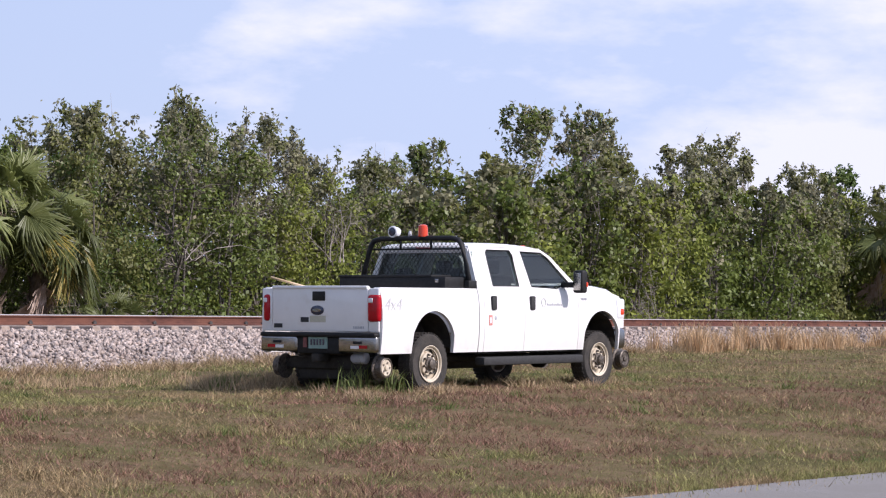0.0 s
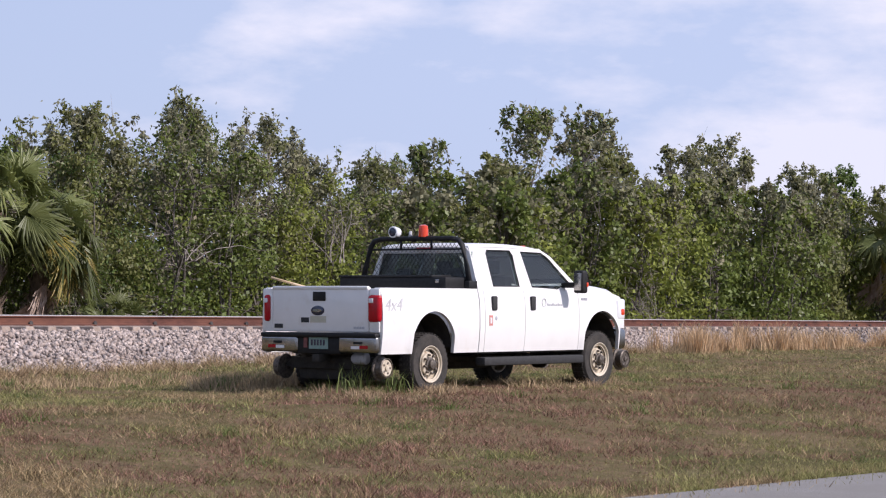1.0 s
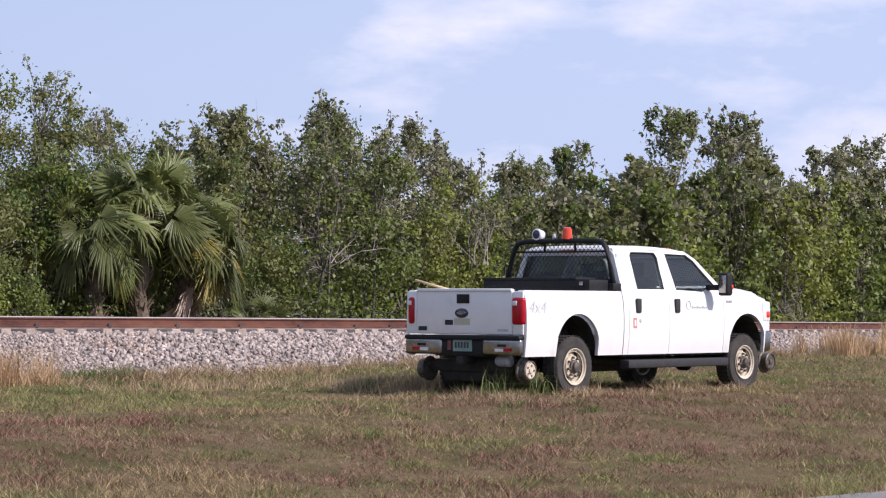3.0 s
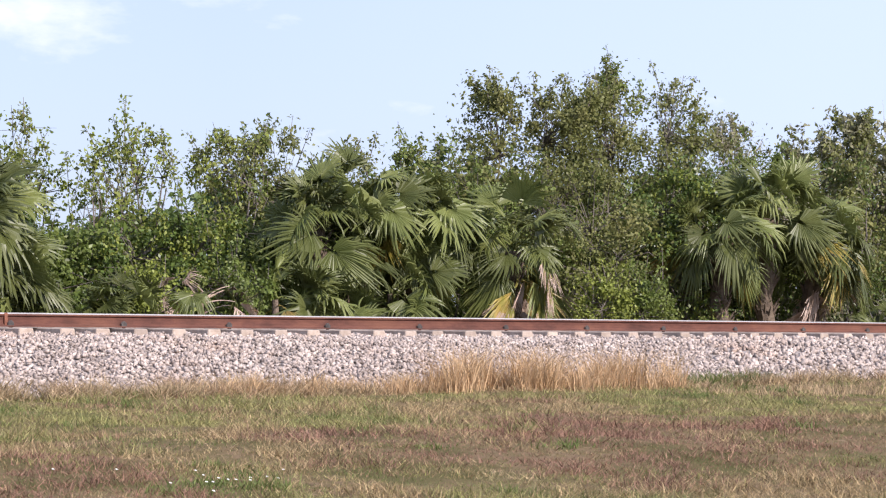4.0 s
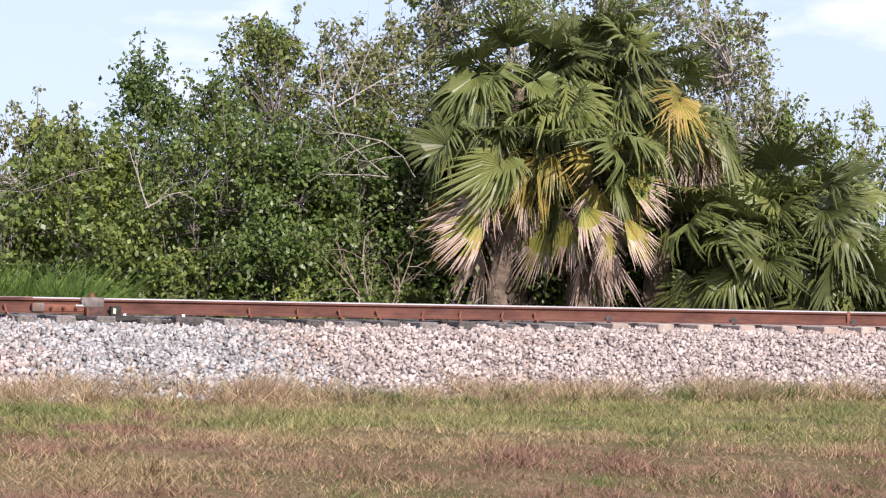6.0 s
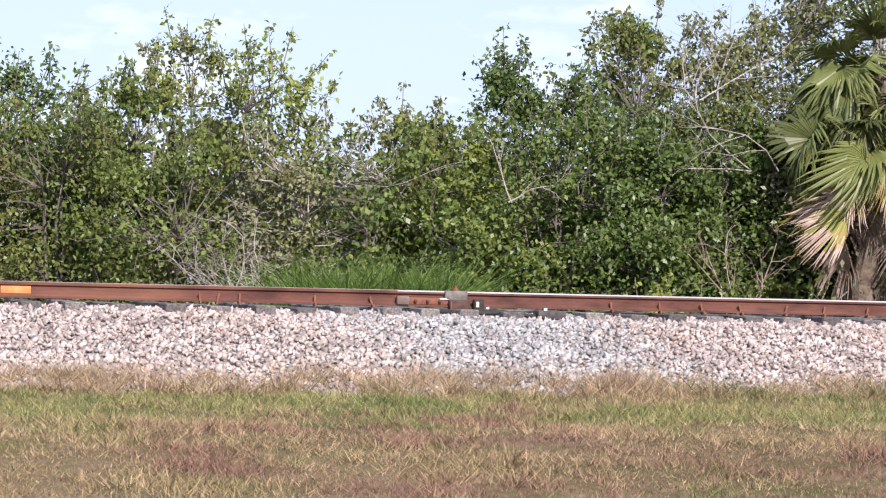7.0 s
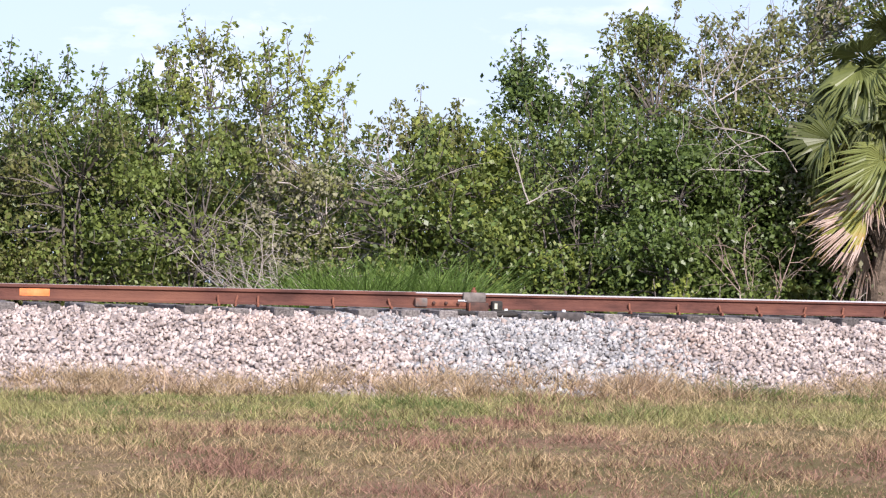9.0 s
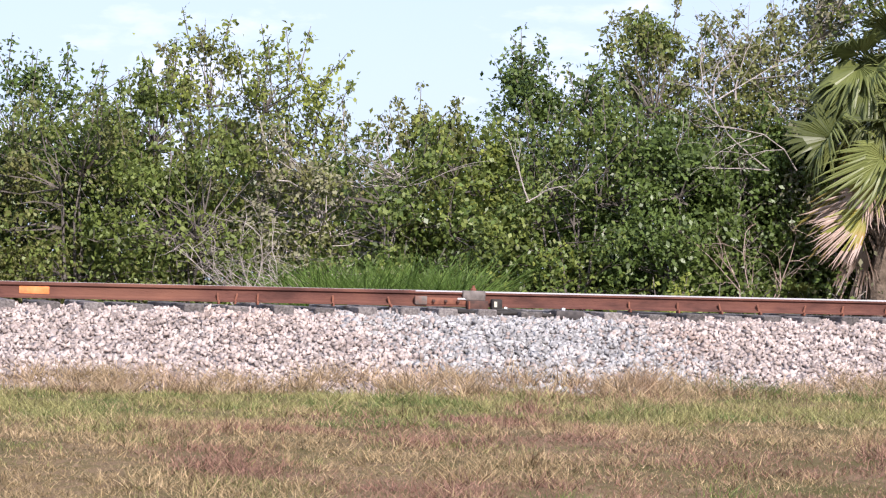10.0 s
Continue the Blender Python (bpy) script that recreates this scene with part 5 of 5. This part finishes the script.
    for k in range(4):
        bm_part("fender_bar", box_bm((3.40 + 0.04 * k, -0.998, 1.245), (3.43 + 0.04 * k, -0.985, 1.28)), M_DECAL, t)
    bm_part("door_sticker", box_bm((1.13, -1.011, 0.90), (1.21, -1.004, 1.04)), M_FADED, t, "small faded red and white sticker")
    bm_part("sticker_mark", box_bm((1.15, -1.013, 0.93), (1.19, -1.010, 1.01)), M_CLEAR, t)
    bm_part("door_mark", disc_bm([(0.03, 0.0), (0.02, 0.004)], (1.29, -1.007, 1.0), 10, sign=-1), M_DECAL, t)
    return t


pickup_truck()
# ---- grass ----
M_GRASS = material("short_tan_grass", [(0.220, 0.168, 0.081), (0.383, 0.284, 0.162), (0.278, 0.206, 0.109), (0.464, 0.348, 0.209)], 1.3, 0.85, island=0.6, through_light=0.15, specular=0.15, detail=9)
M_GRASS_ROSY = material("short_rosy_brown_grass", [(0.180, 0.101, 0.069), (0.285, 0.167, 0.118), (0.210, 0.119, 0.087), (0.339, 0.209, 0.153)], 1.3, 0.85, island=0.6, through_light=0.12, specular=0.15, detail=9)
M_GRASS_GREEN = material("short_green_grass", [(0.191, 0.191, 0.070), (0.307, 0.278, 0.122), (0.226, 0.220, 0.081), (0.348, 0.302, 0.162)], 1.3, 0.85, island=0.6, through_light=0.2, specular=0.15, detail=9)
M_DRY = material("dry_weeds", [(0.28, 0.205, 0.11), (0.45, 0.335, 0.20), (0.35, 0.24, 0.155)], 1.6, 0.85, island=0.45, through_light=0.25)
M_BLOND = material("blond_grass", [(0.48, 0.32, 0.17), (0.64, 0.46, 0.28)], 1.6, 0.8, island=0.35, through_light=0.3)
M_TUFT = material("green_tufts", [(0.10, 0.135, 0.03), (0.17, 0.205, 0.06)], 1.6, 0.7, island=0.4, through_light=0.3)
M_RANK = material("rank_green_grass", [(0.095, 0.165, 0.030), (0.165, 0.25, 0.05)], 1.6, 0.6, island=0.4, through_light=0.35)
M_PETAL = material("white_petals", [(0.75, 0.74, 0.70), (0.82, 0.81, 0.78)], 20, 0.8)


def blades(rs, x, y, z, height, width, bend=0.45, segments=1):
    """Grass blades as narrow triangles (or two-step blades) standing at the given places."""
    n = len(x)
    a = rs.uniform(0, 2 * math.pi, n)
    h = height * rs.uniform(0.35, 1.3, n)
    c, s = np.cos(a), np.sin(a)
    lean_a, lean = rs.uniform(0, 2 * math.pi, n), h * bend * rs.uniform(0.1, 1.3, n)
    base = np.stack([x, y, z - 0.01], 1)
    sv = np.stack([c, s, 0 * c], 1) * (width / 2)[:, None]
    lv = np.stack([np.cos(lean_a) * lean, np.sin(lean_a) * lean, 0 * c], 1)
    tip = base + lv + np.stack([0 * c, 0 * c, h], 1)
    if segments == 1:
        return np.stack([base - sv, base + sv, tip], 1).reshape(-1, 3), np.arange(3 * n).reshape(-1, 3)
    mid = base + lv * 0.3 + np.stack([0 * c, 0 * c, h * 0.6], 1)
    v = np.stack([base - sv, base + sv, mid + sv * 0.7, mid - sv * 0.7, tip], 1).reshape(-1, 3)
    k = np.arange(n)[:, None] * 5
    return v, np.concatenate([k + [0, 1, 2], k + [0, 2, 3], k + [3, 2, 4]])


def top_z(x, y):
    return np.maximum(ground_z(x, y), ballast_z(x, y) - 0.02 + 0 * x)


def patches(x, y, size, seed):
    """Smooth random patches of about the given size, 0 to 1."""
    table = np.random.RandomState(seed).uniform(0, 1, (64, 64))
    u, v = x / size, y / size
    i, j = np.floor(u).astype(int), np.floor(v).astype(int)
    p, q = smooth(u - i), smooth(v - j)
    g = lambda a, b: table[a % 64, b % 64]
    return (g(i, j) * (1 - p) + g(i + 1, j) * p) * (1 - q) + (g(i, j + 1) * (1 - p) + g(i + 1, j + 1) * p) * q


rs = np.random.RandomState(5)
n = 1300000
dist = 11.5 * (75 / 11.5) ** (rs.uniform(0, 1, n) ** 1.05)
az = rs.uniform(radians(2), radians(73), n)
x, y = dist * np.sin(az), dist * np.cos(az)
tuft = 0.5 * patches(x, y, 0.20, 1) + 0.5 * patches(x, y, 0.42, 2)
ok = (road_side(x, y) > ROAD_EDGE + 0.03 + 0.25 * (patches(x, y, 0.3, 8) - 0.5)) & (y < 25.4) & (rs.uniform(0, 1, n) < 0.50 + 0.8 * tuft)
x, y, dist, tuft = x[ok], y[ok], dist[ok], tuft[ok]
mound = patches(x, y, 1.1, 3)
tall = (0.030 + 0.18 * np.clip(tuft - 0.2, 0, 1) ** 1.8 + 0.025 * (rs.uniform(0, 1, len(x)) > 0.93)) * (0.6 + 0.8 * mound) * (1 + 0.35 * smooth((y - 19) / 4))
wide = 0.0021 * dist ** 0.5 * rs.uniform(0.6, 1.3, len(x))
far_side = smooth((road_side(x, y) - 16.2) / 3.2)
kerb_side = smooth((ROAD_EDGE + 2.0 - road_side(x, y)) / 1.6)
lush = 0.40 * patches(x, y, 0.7, 4) + 0.35 * patches(x, y, 2.6, 5) + 0.25 * patches(x, y, 0.25, 6)
along = smooth((x - 9.0) / 12.0)      # the verge dries out towards the truck
green = lush + (0.27 - 0.15 * along) * far_side + 0.13 * kerb_side - 0.03 * along + rs.normal(0, 0.07, len(x)) > 0.60
rosy = ~green & (0.5 * patches(x, y, 0.9, 7) + 0.5 * patches(x, y, 3.1, 9) + rs.normal(0, 0.08, len(x)) > 0.54 - 0.20 * along * (1 - far_side) + 0.08 * far_side)
deep = green & (patches(x, y, 0.45, 10) + rs.normal(0, 0.08, len(x)) > 0.74)
for pick, mat, label in ((~green & ~rosy, M_GRASS, "short dry tan grass of the verge"), (rosy, M_GRASS_ROSY, "short dead grass in purple-brown patches"),
                         (green & ~deep, M_GRASS_GREEN, "short yellowish green grass"), (deep, M_TUFT, "small deep green weeds in the grass")):
    v, f = blades(rs, x[pick], y[pick], ground_z(x[pick], y[pick]), tall[pick], wide[pick], 1.6)
    put("grass", np_mesh("grass", v, f, mat), label=label, category="grass", kind="stuff")


def strip(name, label, n, x0, x1, y0, y1, height, mat, seed, width=0.012, bend=0.5, clump=0.5, category="grass"):
    """Tall grass along a strip, in uneven clumps."""
    rs = np.random.RandomState(seed)
    k = max(4, int(n / 85))
    cx, cy, ch = rs.uniform(x0, x1, k), rs.uniform(y0, y1, k), rs.uniform(0.3, 1.25, k)
    i = rs.randint(0, k, n)
    x, y = cx[i] + rs.normal(0, 0.13, n), cy[i] + rs.normal(0, 0.09, n)
    h = height * ch[i]
    v, f = blades(rs, x, y, top_z(x, y), h, np.full(n, width) * (1 + x / 60), bend, 2 if height > 0.28 else 1)
    put(name, np_mesh(name, v, f, mat), label=label, category=category, kind="stuff")


strip("weeds", "dry brown weeds at the foot of the ballast", 24000, 0, 21, 24.75, 25.55, 0.23, M_DRY, 1, bend=1.7)
strip("weeds", "green weeds among dry grass at the ballast foot", 5000, 9, 20, 24.8, 25.3, 0.20, M_TUFT, 2, bend=1.7)
strip("tall_grass", "tall blond dry grass beside the ballast", 5600, 22.4, 27.6, 24.5, 25.4, 0.50, M_BLOND, 3, width=0.008, bend=1.0)
strip("tall_grass", "blond dry grass thinning beside the ballast", 2600, 18.5, 23.0, 24.7, 25.3, 0.30, M_BLOND, 4, width=0.008, bend=1.0)
strip("weeds", "reddish dry weeds at the foot of the ballast", 7000, 18, 30, 24.7, 25.3, 0.17, M_DRY, 5, bend=1.5)
strip("weeds", "low green weeds at the foot of the ballast", 1800, 27.6, 29.6, 24.9, 25.4, 0.20, M_TUFT, 6, bend=1.7)
strip("weeds", "dry brown weeds behind the truck at the ballast foot", 13000, 29, 56, 24.5, 25.4, 0.22, M_DRY, 7, bend=1.5)
strip("tall_grass", "tall blond grass along the distant ballast foot", 2400, 53, 59, 24.0, 25.4, 0.62, M_BLOND, 8, width=0.010, bend=0.6)
strip("tall_grass", "blond grass thinning along the distant ballast foot", 4600, 58, 84, 23.8, 25.4, 0.50, M_BLOND, 15, width=0.010, bend=0.6)
strip("weeds", "brown weeds along the distant ballast foot", 6000, 56, 110, 24.4, 25.6, 0.22, M_DRY, 9, bend=0.8)
strip("tufts", "green grass tufts round the truck's wheels", 1100, 26.6, 32.6, 16.4, 19.2, 0.14, M_TUFT, 10, bend=0.8)
strip("tufts", "long grass tufts under the truck's tail", 130, 26.9, 27.9, 16.6, 17.6, 0.30, M_TUFT, 11, bend=0.7)
strip("tufts", "ragged short grass before the parked truck", 5000, 26.0, 33.8, 15.6, 17.4, 0.11, M_DRY, 18, bend=1.2)
strip("weeds", "rank brown weeds in the truck's shadow", 9000, 27.3, 29.4, 18.6, 19.75, 0.19, M_DRY, 19, bend=0.7)
strip("weeds", "green weeds in the truck's shadow", 3500, 27.3, 29.4, 18.55, 19.7, 0.17, M_TUFT, 20, bend=0.7)
strip("weeds", "rank dry weeds behind the parked truck", 5500, 26.0, 32.0, 21.0, 23.4, 0.11, M_DRY, 16, bend=0.8)
strip("weeds", "green weeds behind the parked truck", 2200, 26.5, 33.0, 21.0, 23.5, 0.11, M_TUFT, 17, bend=0.8)
strip("tufts", "bright green grass behind the rails at the thicket", 12000, 6.6, 8.8, 33.4, 34.3, 1.08, M_RANK, 12, bend=1.0, width=0.03)
strip("tufts", "scattered green weeds in the mown grass", 5000, 2, 40, 13, 24, 0.10, M_TUFT, 13, bend=1.1)

# the ragged fringe of the verge along the road
rs = np.random.RandomState(27)
n = 26000
x, off = rs.uniform(16, 40, n), rs.uniform(-0.05, 1, n) ** 2 * 0.7 * np.sign(rs.uniform(-0.06, 1, n))
y = ROAD_EDGE + off - 0.119 * (x - 19.15)
for pick, mat, label in ((patches(x, y, 0.5, 12) > 0.45, M_GRASS_GREEN, "longer green grass along the road's edge"), (patches(x, y, 0.5, 12) <= 0.45, M_GRASS, "longer tan grass along the road's edge")):
    v, f = blades(rs, x[pick], y[pick], ground_z(x[pick], y[pick]), 0.05 + 0.06 * patches(x[pick], y[pick], 0.3, 13), np.full(pick.sum(), 0.010), 1.1)
    put("grass", np_mesh("grass", v, f, mat), label=label, category="grass", kind="stuff")

# white flowers in a green patch of the verge
FX, FY = 11.05, 14.6
strip("tufts", "green clover patch with white flowers", 700, FX - 0.6, FX + 0.6, FY - 0.4, FY + 0.4, 0.07, M_TUFT, 14, bend=1.1)
rs = np.random.RandomState(8)
for k in range(16):
    fx, fy = FX + rs.normal(0, 0.4), FY + rs.normal(0, 0.35)
    s = Soup()
    h = rs.uniform(0.05, 0.09)
    for j in range(6):
        a = j * math.pi / 3
        s.add([(0, 0, h), (0.009 * math.cos(a - 0.4), 0.009 * math.sin(a - 0.4), h + 0.004), (0.013 * math.cos(a), 0.013 * math.sin(a), h + 0.002), (0.009 * math.cos(a + 0.4), 0.009 * math.sin(a + 0.4), h + 0.004)], [(0, 1, 2, 3)])
    stem = Soup()
    stem.tube([(0, 0, -0.02), (0, 0, h)], [0.003, 0.002], 3, cap=False)
    put("stem", stem.mesh("stem", M_TUFT), put("wild_flower", s.mesh("wild_flower", M_PETAL), label="small white wild flower in the grass", category="flower", group="flowers in the verge", at=pose(fx, fy, float(ground_z(np.float64(fx), np.float64(fy))), 25, 0, 0)))

# ---- ballast stones ----
WEDGE = np.array([(-1, -0.9, -0.8), (1, -0.9, -0.7), (0.1, 1.0, -0.8), (-0.9, -0.8, 0.8), (0.9, -0.8, 0.7), (0.0, 0.9, 0.9)])
WEDGE_F = np.array([(0, 2, 1), (3, 4, 5), (0, 1, 4), (0, 4, 3), (1, 2, 5), (1, 5, 4), (2, 0, 3), (2, 3, 5)])


def stones(rs, x, y, size):
    """Angular broken stones: uneven blocks with skewed faces, lying at random."""
    n = len(x)
    v = (WEDGE[None] * rs.uniform(0.75, 1.2, (n, 6, 1)) + rs.normal(0, 0.24, (n, 6, 3))) * rs.uniform(0.6, 1.2, (n, 1, 3))
    q = rs.normal(0, 1, (n, 3, 3))
    q, _ = np.linalg.qr(q)
    v = np.einsum("nij,nkj->nki", q, v) * size[:, None, None]
    v += np.stack([x, y, ballast_z(x, y) - 0.012 + rs.uniform(-0.015, 0.02, n)], 1)[:, None, :]
    f = WEDGE_F[None] + (np.arange(n) * 6)[:, None, None]
    return v.reshape(-1, 3), f.reshape(-1, 3)


def stone_field(name, label, n, x0, x1, mat, seed, size=0.026, keep=None):
    rs = np.random.RandomState(seed)
    x, y = rs.uniform(x0, x1, n), 25.0 + (28.5 - 25.0) * rs.uniform(0, 1, n) ** 0.85
    if keep is not None:
        m = keep(x, y, rs)
        x, y = x[m], y[m]
    v, f = stones(rs, x, y, size * rs.uniform(0.6, 1.35, len(x)))
    put(name, np_mesh(name, v, f, mat), ballast, label, kind="stuff")


GREY = lambda x, y, rs: rs.uniform(0, 1, len(x)) < np.exp(-((x - 7.55 - (28 - y) * 0.22) / 1.55) ** 4)
PALE = lambda x, y, rs: rs.uniform(0, 1, len(x)) > 0.9 * np.exp(-((x - 7.55 - (28 - y) * 0.22) / 1.55) ** 4)
stone_field("ballast_stones", "loose pale pinkish crushed stone", 52000, -1, 30, M_STONE, 21, keep=PALE)
stone_field("ballast_stones", "loose fresh grey crushed stone", 13000, 4.8, 11, M_STONE_GREY, 22, size=0.027, keep=GREY)
stone_field("ballast_stones", "loose pale crushed stone further along", 22000, 30, 62, M_STONE, 23, size=0.036)
stone_field("ballast_stones", "loose pale crushed stone far along the track", 9000, 62, 118, M_STONE, 24, size=0.045)

# stones between the tie ends
rs = np.random.RandomState(31)
x = rs.uniform(-1, 45, 7000)
y = rs.uniform(28.06, 28.56, 7000)
v, f = stones(rs, x, y, 0.030 * rs.uniform(0.6, 1.3, len(x)))
put("crib_stones", np_mesh("crib_stones", v, f, M_STONE), ballast, "crushed stone between the ties", kind="stuff")
# single stones at the top of the bank
LUMPS = []
for k in range(8):
    v, f = stones(np.random.RandomState(50 + k), np.zeros(1), np.full(1, 20.0), np.array([0.030]))
    v = v - v.mean(0)
    LUMPS.append(np_mesh("stone", v, f, M_STONE))
rs = np.random.RandomState(77)
for k in range(280):
    x, y = rs.uniform(2.0, 12.0), 25.4 + 2.5 * rs.uniform(0, 1)
    put("stone", LUMPS[k % 8], ballast, at=pose(x, y, float(ballast_z(x, y)) + 0.01, *rs.uniform(0, 360, 3)) @ Matrix.Scale(rs.uniform(0.7, 1.3), 4))

# ---- rail hardware ----
M_ORANGE = material("orange_mark", [(0.66, 0.16, 0.035), (0.80, 0.27, 0.09)], 12, 0.7, second=(9, (0.30, 0.11, 0.05), 0.52, 0.72))
M_STEEL = material("dark_dirty_steel", [(0.03, 0.026, 0.025), (0.10, 0.085, 0.08)], 18, 0.75, metal=0.2)
M_STEEL_GREY = material("weathered_grey_steel", [(0.10, 0.085, 0.075), (0.22, 0.19, 0.17)], 14, 0.7, metal=0.2, second=(7, (0.16, 0.075, 0.05), 0.5, 0.7))
M_RUST_DARK = material("dark_rust", [(0.045, 0.022, 0.016), (0.11, 0.05, 0.035)], 16, 0.8)
M_SPIKE = material("rust_orange_steel", [(0.14, 0.05, 0.03), (0.24, 0.09, 0.05)], 18, 0.8)
BASE = RAIL_TOP - 0.186
# paint mark on the web
bm = box_bm((2.27, RAIL_Y - 0.0165, BASE + 0.05), (2.61, RAIL_Y - 0.0105, BASE + 0.135))
bm_part("paint_mark", bm, M_ORANGE, rail_near, "orange paint mark on the web", bevel=0.002)
# the insulated joint: bars, bolts, a bracket over the head and a low bar beneath
joint = put("rail_joint", None, label="bolted dark steel joint clamped on the rail", category="rail joint", at=pose(7.66, RAIL_Y, BASE))
bm_part("end_block", box_bm((-0.78, -0.10, 0.015), (-0.63, -0.03, 0.12)), M_STEEL_GREY, joint, "grey steel block", bevel=0.015)
bm_part("joint_bar", box_bm((-0.64, -0.06, 0.02), (-0.14, -0.012, 0.105)), M_SPIKE, joint, "rust-brown joint bar", bevel=0.014)
bm_part("saddle_plate", box_bm((-0.19, -0.075, 0.075), (0.09, 0.05, 0.195)), M_STEEL_GREY, joint, "grey saddle plate over the rail head", bevel=0.018)
bm_part("saddle_pin", disc_bm([(0.035, 0.0), (0.035, 0.025), (0.018, 0.03), (0.018, 0.06)], (-0.05, -0.02, 0.195), 10, axis="z"), M_SPIKE, joint)
bm_part("lower_plate", box_bm((-0.15, -0.13, -0.03), (0.11, -0.04, 0.078)), M_RUST_DARK, joint, bevel=0.016)
bm_part("clamp", box_bm((0.145, -0.16, -0.06), (0.275, -0.06, 0.10)), M_UNDER, joint, "dark clamp with a pale tag", bevel=0.02)
bm_part("clamp_tag", box_bm((0.17, -0.167, 0.005), (0.205, -0.161, 0.07)), M_TAN, joint)
bm_part("clamp_tag", box_bm((0.30, -0.15, -0.03), (0.335, -0.14, 0.01)), M_CLEAR, joint)
bm_part("white_tag", box_bm((-0.255, -0.075, 0.088), (-0.15, -0.066, 0.104)), M_CLEAR, joint)
bm_part("bond_rod", disc_bm([(0.012, -0.09), (0.012, 0.07)], (-0.13, -0.14, 0.0), 8, axis="z"), M_SPIKE, joint)
tube_part("cable", [(-0.52, -0.30, -0.035), (-0.30, -0.42, -0.055), (0.0, -0.50, -0.065), (0.35, -0.48, -0.055), (0.62, -0.55, -0.07), (0.78, -0.60, -0.085)], 0.026, M_UNDER, joint, 8, "thick black cable along the ballast")
tube_part("cable", [(-0.45, -0.14, -0.02), (-0.15, -0.22, -0.045), (0.30, -0.20, -0.03), (0.75, -0.30, -0.06)], 0.018, M_UNDER, joint, 8)
bm_part("cable_box", box_bm((0.78, -0.70, -0.12), (1.12, -0.46, -0.012)), M_STEEL, joint, "low dark cable box", bevel=0.02)
bm_part("box_tag", box_bm((0.875, -0.62, -0.013), (0.91, -0.58, 0.015)), M_CLEAR, joint)
bm_part("base_slab", box_bm((0.36, -0.66, -0.11), (0.62, -0.45, -0.035)), M_TIEWOOD, joint, bevel=0.01)
for k in range(3):
    bm_part("bolt", disc_bm([(0.02, 0.0), (0.02, 0.03), (0.012, 0.035)], (-0.55 + 0.15 * k, -0.06, 0.065), 6, sign=-1), M_RUST_DARK, joint)
# anchors and spikes against the rail foot
anchor = box_bm((-0.012, -0.10, -0.03), (0.012, 0.0, 0.012))
box_bm((-0.012, -0.045, 0.0), (0.012, -0.02, 0.10), anchor)
bevelled(anchor, 0.004, 1)
AME = bpy.data.meshes.new("rail_anchor")
anchor.to_mesh(AME)
AME.materials.append(M_SPIKE)
rngA = random.Random(9)
for x in (4.55, 4.78, 5.95, 6.55, 5.0, 9.6, 10.15, 10.7, 11.25, 11.8, 12.3, 12.9, 13.4):
    put("rail_anchor", AME, rail_near, at=pose(x + rngA.uniform(-0.05, 0.05), RAIL_Y - 0.015, BASE + 0.005, 0, rngA.uniform(-20, 20), 0))
clip = disc_bm([(0.035, -0.012), (0.042, 0.0), (0.035, 0.012)], (0, 0, 0), 8)
CME = bpy.data.meshes.new("rail_clip")
clip.to_mesh(CME)
CME.materials.append(M_STEEL)
x, k = 14.4, 0
while x < 90:
    if k % 3 == 0 or x > 40 and k % 4 == 0:
        put("rail_clip", CME, rail_near, at=pose(x, RAIL_Y - 0.05, BASE + 0.035, 0, 20, 0) @ Matrix.Scale(1.3, 4))
    x += 0.61
    k += 1
# weld bead
bm_part("weld", box_bm((17.97, RAIL_Y - 0.042, BASE + 0.002), (18.02, RAIL_Y + 0.042, BASE + 0.187)), M_SPIKE, rail_near, bevel=0.006)


def motions():
    """Nothing in the place moves; only the camera pans."""


motions()
